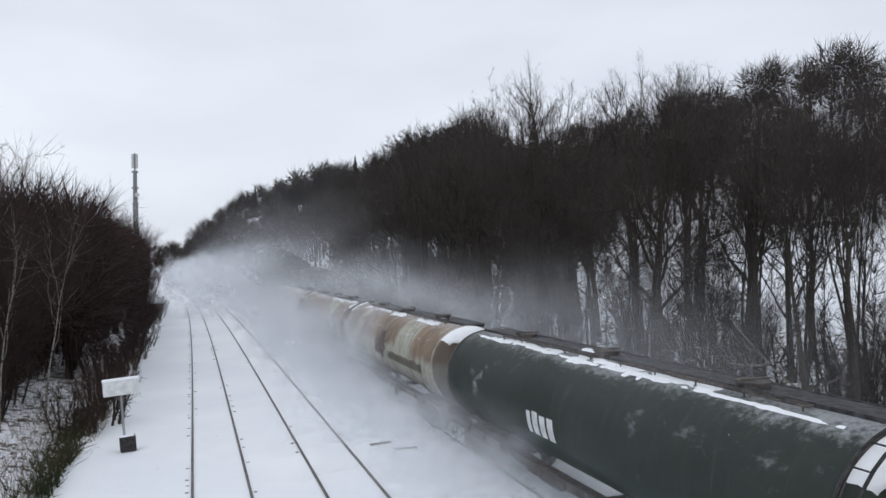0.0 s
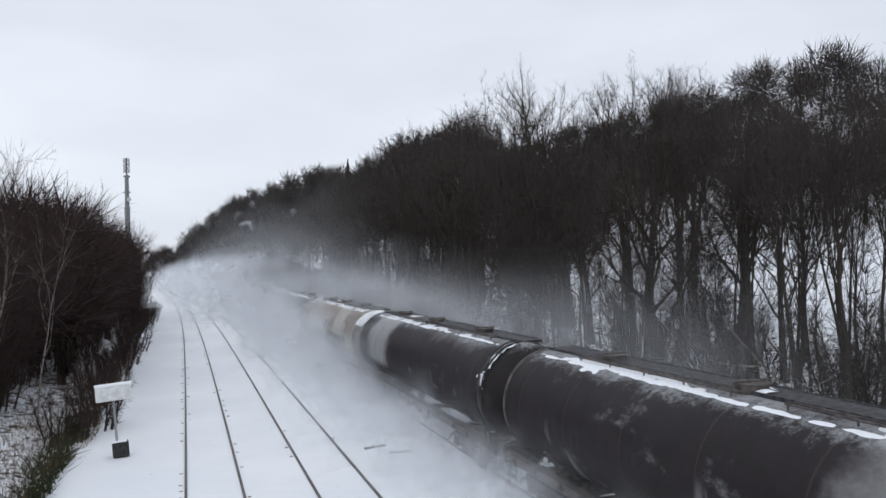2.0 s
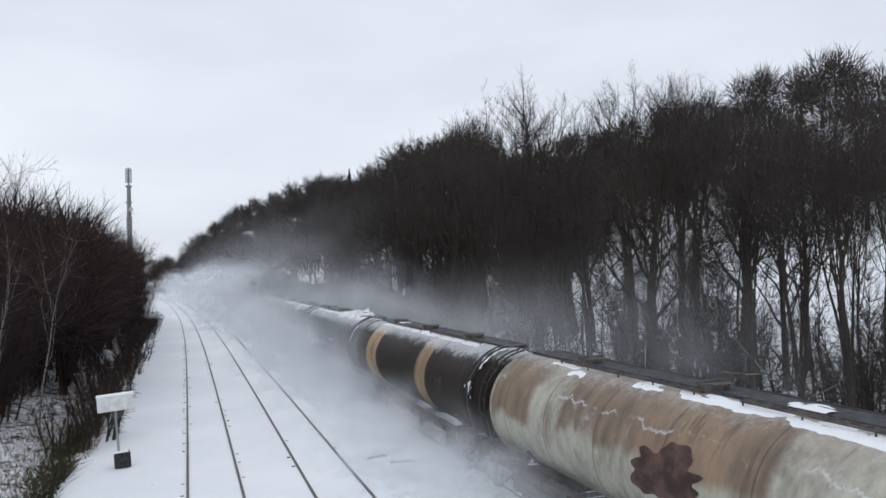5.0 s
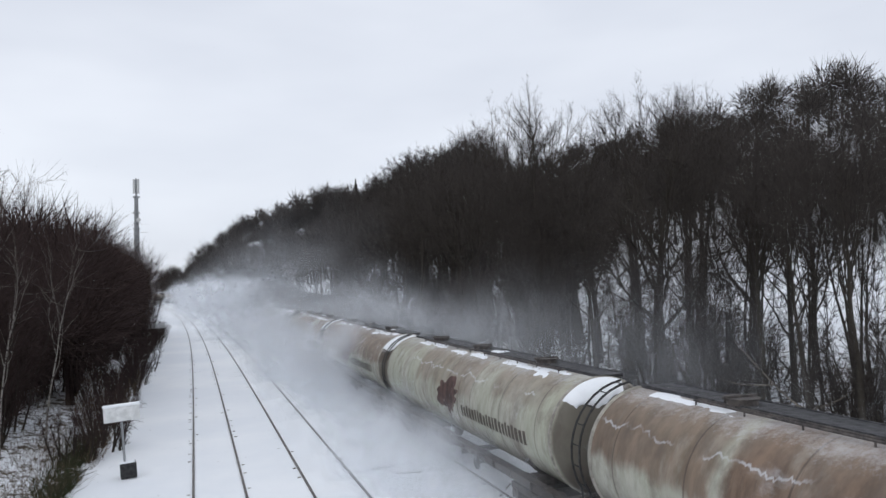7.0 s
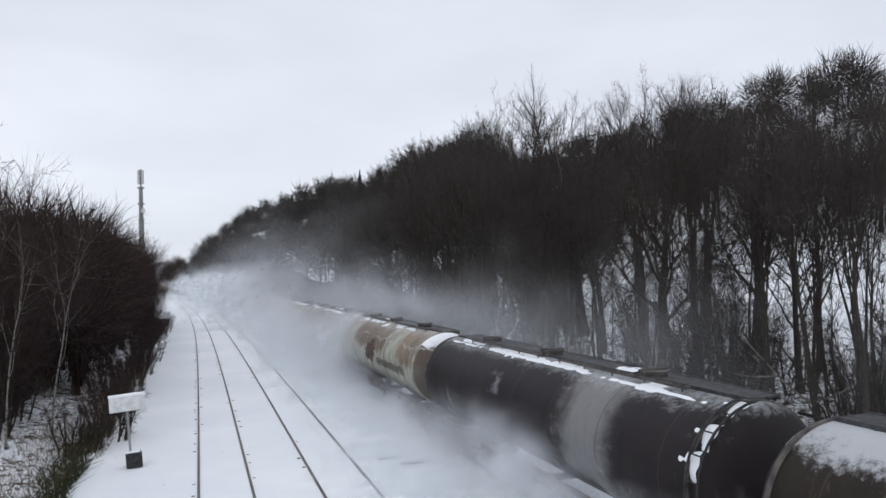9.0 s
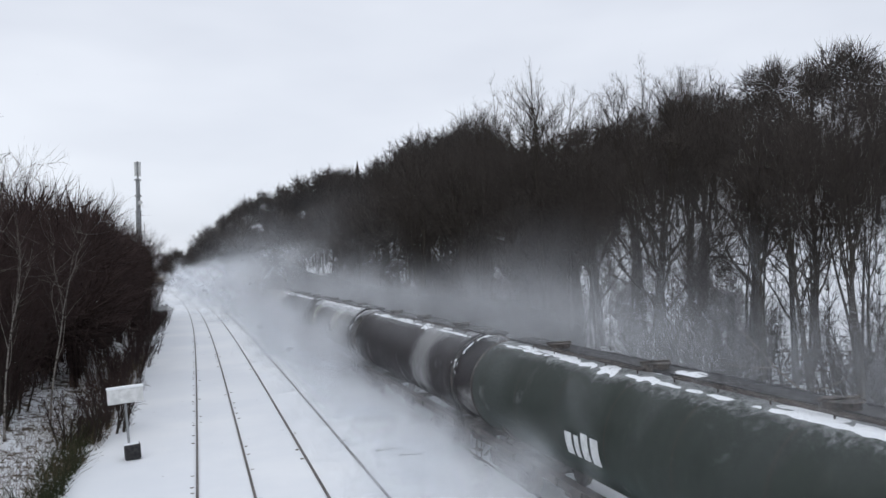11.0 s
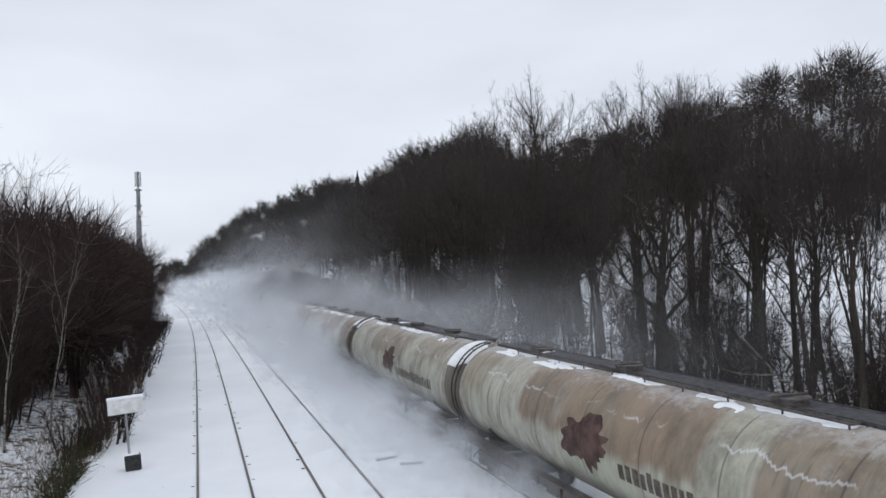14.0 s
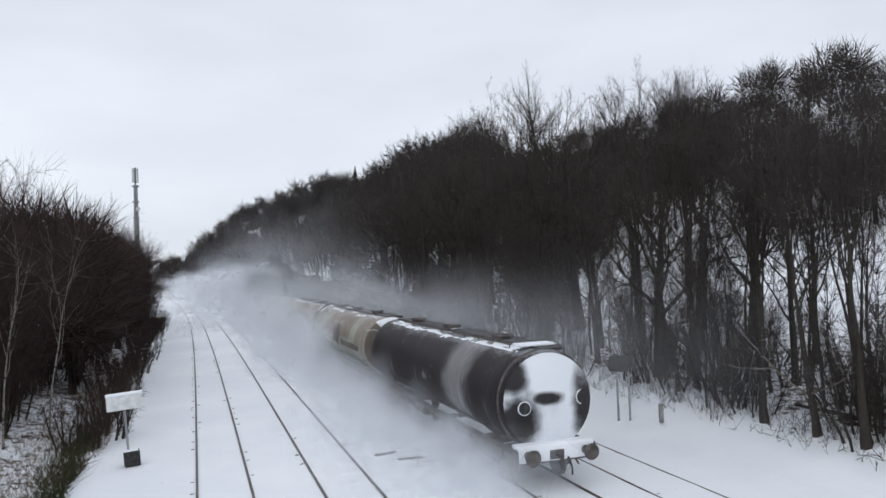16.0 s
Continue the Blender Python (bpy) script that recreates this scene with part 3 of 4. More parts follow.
    box(br, -0.95, -0.75, 0.7, 1.3, 0.58, 0.86, 0.03)
    rod(br, (-0.7, 1.3, 0.66), (-0.7, 4.2, 0.56), 0.028, 6)
    rod(br, (-0.7, -0.5, 0.66), (-0.7, -4.2, 0.56), 0.028, 6)
    d["brake_gear"] = shared(br, M_STEEL, "brake_gear")
    bw = bmesh.new()
    rod(bw, (-1.30, 0, 0.78), (-1.34, 0, 0.78), 0.2, 16)
    rod(bw, (-1.05, 0, 0.78), (-1.34, 0, 0.78), 0.03, 6)
    d["brake_wheel"] = shared(bw, M_DARK, "brake_wheel")
    st = bmesh.new()
    for y in (-0.2, 0.2):
        rod(st, (-1.24, y, 0.95), (-1.27, y, 0.30), 0.02, 5)
    for z in (0.32, 0.58):
        box(st, -1.38, -1.2, -0.22, 0.22, z, z + 0.025)
    d["footstep"] = shared(st, M_STEEL, "footstep")
    pp = bmesh.new()
    rod(pp, (0, -0.45, 0.95), (0, 0.45, 0.95), 0.16, 12)
    rod(pp, (-0.95, 0, 0.72), (0.95, 0, 0.72), 0.09, 10)
    rod(pp, (-1.05, 0, 0.72), (-0.93, 0, 0.72), 0.14, 12)
    d["outlet"] = shared(pp, M_STEEL, "outlet_pipe")
    d["logo"] = side_mark("painted_roundel", -1.3, 0.95, 1.72, 3.2, M_LOGO, 0.006, 0.75, 3)
    d["caps"] = [lumpy_patch("snow_patch", L, w, h, i) for i, (L, w, h) in enumerate(((1.3, 0.42, 0.04), (2.0, 0.36, 0.04), (0.9, 0.6, 0.05), (2.8, 0.40, 0.035), (0.8, 0.9, 0.08), (4.6, 1.5, 0.42), (15.0, 0.16, 0.03)))]
    d["clot"] = lumpy_patch("snow_clot", 0.55, 0.6, 0.09, 33)
    d["drift"] = [lumpy_patch("snow_drift", L, w, h, 40 + i) for i, (L, w, h) in enumerate(((14.8, 1.0, 0.035), (12.5, 0.9, 0.03)))]
    # wet snow packed on the upper part of the domed end
    dome = [(0.82, 0.065), (0.92, 0.09), (1.06, 0.13), (1.22, 0.19), (1.345, 0.29), (R_TANK + 0.01, 0.40)]
    ev, ef = [], []
    for i in range(25):
        f = i / 12 - 1
        a = radians(36 * f)
        for j, (r, y) in enumerate(dome):
            low = (0.30 * f * f + 0.22 * noise.noise((a * 4.5, 1.7, 4.0))) * (1 - j / 5)
            rr = min(r + low, R_TANK + 0.01)
            t = (0.05 + 0.05 * noise.noise((a * 6, j * 0.8, 9.0))) if 0 < j < 5 and 0 < i < 24 else -0.03
            ev.append((rr * math.sin(a), -HALF + np.interp(rr, [p[0] for p in dome], [p[1] for p in dome]) - t, Z_TANK + rr * math.cos(a)))
    n = len(dome)
    ef = [(i * n + j, i * n + j + 1, (i + 1) * n + j + 1, (i + 1) * n + j) for i in range(24) for j in range(n - 1)]
    d["end_snow"] = mesh_of("end_snow", ev, ef, M_SNOW_TOP, True)
    hb = bmesh.new()
    box(hb, -1.12, 1.12, -0.13, -0.085, 0.86, 1.26, 0.02)
    box(hb, -1.15, 1.15, -0.12, 0.3, 1.2, 1.32, 0.05)
    d["headstock_snow"] = shared(hb, M_SNOW_TOP, "headstock_snow")
    return d


def letter_bars(root, y0, z, height, count, material, label, seed):
    """Unlettered bars that stand where a line of writing runs along the flank."""
    rng = random.Random(seed)
    y = y0
    for i in range(count):
        w = height * rng.uniform(0.35, 0.6)
        part("letter_bar", side_mark("letter_bar", y - w, y, z - height / 2, z + height / 2 * rng.uniform(0.7, 1.2), material), None, root, label if i == 0 else "")
        y -= w + height * 0.2


LABELS = {
    "cream": "cream bogie tank wagon with rust-brown patches, dusted with snow",
    "cream_full": "grimy cream tank wagon, its upper flank weathered brown",
    "cream_faded": "pale cream tank wagon with faded taupe patches and rust runs",
    "cream_long": "cream tank wagon with one long brown block and snow on top",
    "cream_square": "cream tank wagon with square brown blocks and a jagged snow line",
    "cream_tan": "cream tank wagon with streaky tan patches, dusted with snow",
    "black_front": "soot-black bogie tank wagon with a broad grey band and snow",
    "black": "soot-black bogie tank wagon with grey scuffs, powdered with snow",
    "banded": "brown-black bogie tank wagon with pale vertical bands and snow on top",
    "banded_tan": "brown-black bogie tank wagon with tan vertical bands and snow on top",
    "green": "dark green bogie tank wagon with a white painted mark",
    "blue": "slate-blue bogie tank wagon with thick snow along its top",
}


def build_wagon(d, kind, seed, logo=False, drift=None, tail=False):
    rng = random.Random(seed)
    cream = kind.startswith("cream")
    root = thing("tank_wagon", LABELS[kind], "tank wagon", "wagons of the train")
    barrel = part("barrel", d["barrel"][kind], None, root)
    barrel.location.z = Z_TANK
    # the barrel's own space has its middle at z 0, so the paint sees heights from the axle of the barrel
    for y in (-HALF + 0.46, HALF - 0.46):
        ring = part("end_ring", d["ring" if cream else "ring_dark"], None, root)
        ring.location = (0, y, Z_TANK)
    part("walkway", d["walkway"], None, root).location = (0.22, 0, Z_TANK + R_TANK + 0.01)
    for x, y in ((-0.34, 2.9), (-0.34, -3.6)):
        part("handrail", d["handrail"], None, root, "thin steel handrail").location = (x, y, Z_TANK + R_TANK - 0.06)
    for y in (-4.6, 0.3, 4.8):
        part("manhole_lid", d["manhole"], None, root).location = (0.1, y, Z_TANK + R_TANK)
    if not tail:
        part("ladder", d["ladder"], None, root).location.y = HALF - 0.02 if cream else -HALF + 0.22
    for sx in (-1, 1):
        sb = part("solebar", d["solebar"], None, root)
        sb.matrix_basis = pose(sx * 1.16, 0, 0, 0, 0, 0 if sx < 0 else 180)
    for sy in (-1, 1):
        hs = part("headstock", d["headstock"], None, root)
        hs.matrix_basis = pose(0, sy * 8.24, 0, 0, 0, 0 if sy < 0 else 180)
        part("coupling", d["coupling"], None, root).matrix_basis = pose(0, sy * 8.32, 0, 0, 0, 0 if sy < 0 else 180)
        part("brake_hose", d["brake_hose"], None, root).matrix_basis = pose(0, sy * 8.32, 0, 0, 0, 0 if sy < 0 else 180)
        for x in (-0.865, 0.865):
            part("buffer", d["buffer"], None, root).matrix_basis = pose(x, sy * 8.3, 1.06, 0, 0, 0 if sy < 0 else 180)
        bogie = part("bogie", d["bolster"], None, root)
        bogie.location = (0, sy * 5.9, 0)
        for sx in (-1, 1):
            part("side_frame", d["side_frame"], None, bogie).matrix_basis = pose(sx * 1.0, 0, 0, 0, 0, 0 if sx < 0 else 180)
            for y in (-1.0, 1.0):
                part("wheel", d["wheel"], None, bogie).matrix_basis = pose(sx * 0.755, y, 0.46, 0, 0, 0 if sx < 0 else 180)
        part("footstep", d["footstep"], None, root).location = (0, sy * 7.6, 0)
    for y in (-5.9, 5.9):
        part("saddle", d["saddle"], None, root).location.y = y
    part("brake_gear", d["brake_gear"], None, root).location.y = 1.4
    part("brake_wheel", d["brake_wheel"], None, root).location.y = -2.6
    part("outlet_pipe", d["outlet"], None, root).location.y = -0.6
    if logo:
        part("painted_roundel", d["logo"], None, root, "faded maroon roundel")
        letter_bars(root, -1.55, 2.18, 0.34, 21, M_LETTER, "dark lettering bars", seed)
    if kind == "green":
        letter_bars(root, 1.7, 2.15, 0.55, 4, M_WHITE, "white lettering bars", seed)
    if kind == "banded" and seed == 104:
        letter_bars(root, 1.3, 2.6, 0.34, 6, M_RED, "faded red lettering bars", seed)
    if drift is not None:
        part("snow_drift", d["drift"][drift], None, root, "thick white snow drift").location.x = -0.05
    else:
        for i in range(rng.randint(9, 12)):
            c = part("snow_patch", rng.choice(d["caps"][:4]), None, root, "thin white snow patch")
            c.matrix_basis = pose(0, rng.uniform(-6.4, 6.4), 0) @ Matrix.Translation((0, 0, Z_TANK)) @ pose(0, 0, 0, 0, rng.uniform(-19, -8)) @ Matrix.Translation((0, 0, -Z_TANK))
        if (cream or kind == "green") and not tail:
            part("snow_patch", d["caps"][4], None, root, "heap of snow on the end").location = (0, -HALF + 0.9, -0.02)
        if not cream:
            strip = part("snow_strip", d["caps"][6], None, root, "thin line of snow along the crown")
            strip.matrix_basis = Matrix.Translation((0, 0, Z_TANK)) @ pose(0, 0, 0, 0, -20) @ Matrix.Translation((0, 0, -Z_TANK))
    if kind == "blue":
        heap = part("snow_patch", d["caps"][5], None, root, "lumpy white heap of snow")
        heap.location = (0, -4.0, -0.03)
    if cream or kind == "green":
        end_snow = part("end_snow", d["end_snow"], None, root, "white snow stuck on the domed end")
        end_snow.matrix_basis = Matrix.Translation((0, 0, Z_TANK)) @ pose(0, 0, 0, 0, rng.uniform(-25, 5)) @ Matrix.Translation((0, 0, -Z_TANK))
    elif not tail:
        for turn, far in ((-18, 0.45), (-46, 0.40), (-74, 0.5)):
            clot = part("snow_clot", d["clot"], None, root, "clot of snow caught on the ladder")
            clot.matrix_basis = Matrix.Translation((0, -HALF + far, Z_TANK)) @ pose(0, 0, 0, 0, turn + rng.uniform(-6, 6)) @ Matrix.Translation((0, 0, -Z_TANK))
    part("snow_patch", d["caps"][2], None, root, "thin white snow patch").matrix_basis = pose(0.2, rng.uniform(-5, 5), 0.09)
    if tail:
        prof = [(0.02, -0.03), (0.5, 0.0), (0.95, 0.075), (1.22, 0.165), (1.33, 0.24)]
        end = part("snow_crust", lathe(prof, 40, M_END, "snow_crust"), None, root, "white snow crust with bare dark patches")
        end.location = (0, -HALF - 0.012, Z_TANK)
        part("headstock_snow", d["headstock_snow"], None, root, "thick white snow").location.y = -8.26
        nozzle = bmesh.new()
        rod(nozzle, (-0.86, -HALF + 0.3, 2.30), (-0.86, -HALF - 0.12, 2.30), 0.17, 16)
        part("end_nozzle", nozzle, M_DARK, root, "dark round nozzle")
        rim = bmesh.new()
        for i in range(14):
            a0, a1 = radians(i * 360 / 14), radians((i + 1) * 360 / 14)
            rod(rim, (-0.86 + 0.18 * math.cos(a0), -HALF - 0.1, 2.30 + 0.18 * math.sin(a0)), (-0.86 + 0.18 * math.cos(a1), -HALF - 0.1, 2.30 + 0.18 * math.sin(a1)), 0.016, 5)
        part("nozzle_rim", rim, M_SNOW_TOP, root, "snowy nozzle rim")
        hoop = bmesh.new()
        for i in range(8):
            a0, a1 = radians(100 + i * 20), radians(120 + i * 20)
            rod(hoop, (0.95 + 0.17 * math.cos(a0), -HALF + 0.02, 2.45 + 0.2 * math.sin(a0)), (0.95 + 0.17 * math.cos(a1), -HALF + 0.02, 2.45 + 0.2 * math.sin(a1)), 0.018, 5)
        part("grab_hoop", hoop, M_WHITE, root, "white grab hoop")
        ledge = boxed(-0.5, 0.62, -7.35, -6.75, R_TANK + Z_TANK + 0.06, R_TANK + Z_TANK + 0.13, 0.03)
        part("snow_ledge", ledge, M_SNOW_TOP, root, "white snow on the walkway end")
    return root


KINDS = {0: "green", 2: "black_front", 3: "black", 4: "banded", 5: "blue", 6: "banded_tan", 8: "cream_full", 9: "cream_faded", 10: "cream_full", 12: "black", 13: "banded",
         14: "black", 15: "green", 16: "cream_long", 17: "cream_square", 18: "cream_faded", 19: "cream_tan", 20: "cream_tan", 21: "black"}
FIRST, LAST = -13, 21
WAGONS = {}


def wagon_s(k, t):
    """Middle of wagon k along the line at t: its front end passes 20 m at 0.594 s and one wagon's length later each time."""
    return 20.25 - HALF + SPEED * (t - 0.594) - PITCH * (k - 1)


def build_train():
    d = wagon_meshes()
    for k in range(FIRST, LAST + 1):
        kind = KINDS.get(k, "cream")
        WAGONS[k] = build_wagon(d, kind, 100 + k, kind.startswith("cream"), {4: 1, 5: 0, 6: 1, 13: 1}.get(k), k == LAST)


# ---- vegetation ----
class Wood:
    """Collects tapered tubes and thin twig blades."""

    def __init__(self, seed):
        self.rng = random.Random(seed)
        self.v, self.f, self.tv, self.tf = [], [], [], []
        self.fine, self.spread = 0.020, 0.44

    def tube(self, pts, radii, n=6):
        start = len(self.v)
        for i, (p, r) in enumerate(zip(pts, radii)):
            d = (pts[min(i + 1, len(pts) - 1)] - pts[max(i - 1, 0)]).normalized()
            a = d.orthogonal().normalized()
            b = d.cross(a)
            for j in range(n):
                t = 2 * math.pi * j / n
                self.v.append(tuple(p + a * (r * math.cos(t)) + b * (r * math.sin(t))))
        for i in range(len(pts) - 1):
            for j in range(n):
                k = (j + 1) % n
                self.f.append((start + i * n + j, start + i * n + k, start + (i + 1) * n + k, start + (i + 1) * n + j))

    def blade(self, p, q, w):
        d = (q - p)
        side = d.cross(Vector((self.rng.gauss(0, 1), self.rng.gauss(0, 1), self.rng.gauss(0, 1)))).normalized() * (w / 2)
        k = len(self.tv)
        self.tv += [tuple(p - side), tuple(p + side), tuple(q)]
        self.tf.append((k, k + 1, k + 2))

    def path(self, p, d, length, bend, lift, n=5):
        pts, d = [p.copy()], d.normalized()
        for _ in range(n):
            d = (d + Vector((self.rng.gauss(0, bend), self.rng.gauss(0, bend), self.rng.gauss(0, bend) + lift))).normalized()
            pts.append(pts[-1] + d * (length / n))
        return pts, d

    def spray(self, p, d, length, width, count, spread, lift=0.0, forks=3):
        """Fine twigs round a branch end."""
        for _ in range(count):
            e = (d + Vector([self.rng.gauss(0, spread) for _ in range(3)]) + Vector((0, 0, lift))).normalized()
            q = p + e * length * self.rng.uniform(0.5, 1.1)
            self.blade(p, q, width)
            for _ in range(forks):
                t = self.rng.uniform(0.25, 0.95)
                g = (e + Vector([self.rng.gauss(0, 0.5) for _ in range(3)]) + Vector((0, 0, lift))).normalized()
                self.blade(p.lerp(q, t), p.lerp(q, t) + g * length * self.rng.uniform(0.25, 0.6), width * 0.7)

    def limb(self, p, d, length, r, depth, up, twig, dens):
        pts, e = self.path(p, d, length, 0.13, up)
        self.tube(pts, [r * (1 - 0.16 * i) for i in range(len(pts))], 5 if depth > 1 else 3)
        if depth == 0:
            for q in pts[2:]:
                self.spray(q, e, twig, self.fine, dens, self.spread, up, 3)
            return
        for i in range(2, len(pts)):
            for _ in range(2 if i < len(pts) - 1 else 3):
                g = (e * 0.9 + Vector([self.rng.gauss(0, 0.62) for _ in range(3)]) + Vector((0, 0, up))).normalized()
                self.limb(pts[i], g, length * self.rng.uniform(0.42, 0.66), r * 0.42, depth - 1, up, twig, dens)


def tree_meshes(seed, height, spread, r, clear, limbs, dens, bark_m, twig_m, lean=0.0, up=0.10, twig=0.95, fine=0.020, fan=0.44):
    w = Wood(seed)
    w.fine, w.spread = fine, fan
    pts, d = w.path(Vector((0, 0, -0.3)), Vector((lean, lean * 0.4, 1)), height * 0.72, 0.045, 0.05, 9)
    w.tube(pts, [r * (1.25 if i == 0 else 1) * (1 - 0.085 * i) for i in range(len(pts))], 9)
    for i in range(limbs):
        t = clear + (0.98 - clear) * (i / max(1, limbs - 1))
        k = min(int(t * 9), 8)
        p = pts[k].lerp(pts[k + 1], t * 9 - k)
        a = i * 2.4 + w.rng.uniform(-0.5, 0.5)
        g = Vector((math.cos(a) * spread, math.sin(a) * spread, 0.55 + 0.8 * t))
        w.limb(p, g, height * (0.40 - 0.10 * t) * w.rng.uniform(0.8, 1.15), r * 0.42 * (1 - 0.5 * t), 1, up, twig, dens)
    w.limb(pts[-1], d, height * 0.28, r * 0.3, 1, up, twig, dens)
    return mesh_of("trunk", w.v, w.f, bark_m, True), mesh_of("crown", w.tv, w.tf, twig_m)


def shrub_meshes(seed, height, stems, dens, twig_m, bark_m):
    w = Wood(seed)
    for _ in range(stems):
        a, o = w.rng.uniform(0, 6.28), w.rng.uniform(0, 0.9)
        h = height * w.rng.uniform(0.55, 1.0)
        pts, d = w.path(Vector((math.cos(a) * o, math.sin(a) * o, -0.15)), Vector((math.cos(a) * 0.3, math.sin(a) * 0.3, 1)), h * 0.8, 0.09, 0.06, 7)
        w.tube(pts, [0.045 * (1 - 0.12 * i) for i in range(len(pts))], 4)
        for i in range(1, len(pts)):
            w.spray(pts[i], (d + Vector((math.cos(a) * 0.3, math.sin(a) * 0.3, 0.2))).normalized(), h * 0.19, 0.021, int(dens * 1.3) if i < 4 else int(dens * 1.9), 0.6, 0.12, 3)
    return mesh_of("stems", w.v, w.f, bark_m), mesh_of("twigs", w.tv, w.tf, twig_m)


def plant(name, meshes, names, label, category, group, m):
    root = thing(name, label, category, group, at=m)
    for n, me in zip(names, meshes):
        ob = part(n, me, None, root)
        if n == "stem_clump":
            tagged(ob, kind="stuff")
    return root


def build_woods():
    rng = random.Random(11)
    tall = []
    for i in range(5):
        h = (15.5, 17.5, 16.0, 14.5, 17.0)[i]
        ms = tree_meshes(50 + i, h, (0.8, 0.7, 0.9, 0.6, 0.75)[i], (0.52, 0.30, 0.26, 0.22, 0.28)[i], 0.38, 11, 4, M_BARK, M_TWIG, rng.uniform(-0.05, 0.05))
        tall.append(ms)
    for i in range(2):
        tall.append(tree_meshes(60 + i, 15.0, 0.5, 0.24, 0.66, 9, 4, M_BARK, M_TWIG, rng.uniform(-0.04, 0.04), 0.14, 1.05, 0.020, 0.30))
    slim = [tree_meshes(70 + i, 14.5, 0.34, 0.13, 0.52, 7, 3, M_BARK, M_TWIG, rng.uniform(-0.08, 0.08), 0.14, 1.0, 0.020, 0.30) for i in range(4)]
    spots = []
    # front row along the foot of the bank
    for x, y, which, size in ((20.2, 29.8, 0, 0.88), (21.0, 43.0, 1, 1.0), (20.5, 36.0, 3, 0.85), (22.5, 49.0, 2, 1.05), (21.8, 57.0, 4, 1.05), (23.0, 24.6, 2, 0.80),
                              (24.5, 33.0, 4, 0.82), (26.0, 40.0, 3, 1.12), (24.0, 66.0, 0, 1.05), (25.5, 52.0, 1, 1.1), (27.0, 27.5, 1, 0.84), (29.0, 34.0, 0, 1.0),
                              (23.0, 76.0, 2, 1.15), (24.0, 86.0, 1, 1.1), (27.0, 61.0, 3, 1.15), (28.0, 72.0, 4, 1.15), (29.5, 46.0, 2, 1.10),
                              (18.3, 21.1, 5, 0.80), (18.3, 18.8, 6, 0.72), (18.4, 17.1, 5, 0.77), (28.0, 38.0, 5, 1.05), (31.0, 41.5, 6, 1.08), (26.5, 35.0, 6, 0.95), (33.0, 45.0, 5, 1.15),
                              (24.0, 46.0, 3, 0.98), (27.0, 50.0, 0, 1.0), (23.5, 41.0, 4, 0.9)):
        spots.append((tall[which], x, y, size * (0.78 if y < 35 else 0.88)))
    for x, y in ((21.2, 24.0), (21.8, 22.6), (20.6, 21.4), (22.4, 21.0), (21.4, 19.6), (22.9, 19.2), (20.9, 18.2), (23.8, 22.0), (24.6, 19.8), (23.4, 17.4),
                 (25.6, 24.2), (26.4, 21.4), (22.2, 26.6), (20.9, 33.2), (22.0, 39.4), (26.8, 18.6), (24.8, 28.8), (27.8, 23.6)):
        spots.append((slim[rng.randrange(4)], x, y, rng.uniform(0.58, 0.69)))
    roots = {}
    for meshes, x, y, size in spots:
        x += float(bend_at(y))
        z = float(ground_z(np.array(x), np.array(y)))
        m = pose(x, y, z, 0, 0, rng.uniform(0, 360))
        if id(meshes) not in roots:
            roots[id(meshes)] = plant("tree", meshes, ("trunk", "crown"), "tall bare winter tree with dark bark on the snowy bank", "tree", "bare trees on the bank", m)
            roots[id(meshes)].scale = (size,) * 3
        else:
            ob = copy_thing(roots[id(meshes)], m)
            ob.scale = (size,) * 3
    # thin saplings between the trunks
    young = [tree_meshes(85 + i, (6.5, 8.0, 5.5)[i], 0.6, (0.05, 0.06, 0.045)[i], 0.22, 8, 2, M_BARK, M_TWIG, rng.uniform(-0.1, 0.1), 0.08, 0.7, 0.016) for i in range(3)]
    first = [None] * 3
    for n in range(40):
        y = rng.uniform(21, 52)
        u = rng.uniform(18.2, 20.5 + 0.08 * y)
        k = n % 3
        x = u + float(bend_at(y))
        m = pose(x, y, float(ground_z(np.array(x), np.array(y))), 0, 0, rng.uniform(0, 360))
        if first[k] is None:
            first[k] = plant("sapling", young[k], ("trunk", "crown"), "thin leafless sapling on the snowy bank", "sapling", "saplings on the bank", m)
        else:
            copy_thing(first[k], m).scale = (rng.uniform(0.75, 1.15),) * 3
    # round-crowned trees standing up along the ridge of the far wood
    domed = [tree_meshes(190 + i, (15.0, 17.0, 13.5)[i], 1.05, 0.42, 0.30, 13, 5, M_BARK, M_TWIG_DARK, 0.0, 0.03, 1.5, 0.075) for i in range(3)]
    first = [None] * 3
    for n in range(46):
        a = radians(0.8 + 18.5 * (n + rng.uniform(-0.4, 0.4)) / 45)
        y = rng.uniform(225, 300) if n < 26 else rng.uniform(150, 230)
        x, k = y * math.tan(a), n % 3
        m = pose(x, y, float(ground_z(np.array(x), np.array(y))) - 0.3, 0, 0, rng.uniform(0, 360))
        if first[k] is None:
            first[k] = plant("ridge_tree", domed[k], ("trunk", "crown"), "round-crowned bare tree on the wooded ridge", "tree", "trees on the ridge", m)
        else:
            copy_thing(first[k], m).scale = (rng.uniform(0.8, 1.12),) * 3
    # second and third rows, further along the bank
    n = 0
    while n < 52:
        y = rng.uniform(52, 150)
        u = rng.uniform(23, 23 + 0.30 * y)
        if y < 1.9 * u - 2:
            continue
        x = u + float(bend_at(y))
        z = float(ground_z(np.array(x), np.array(y)))
        ob = copy_thing(rng.choice(list(roots.values())[:5]), pose(x, y, z, 0, 0, rng.uniform(0, 360)))
        ob.scale = (rng.uniform(0.72, 0.95),) * 3
        n += 1


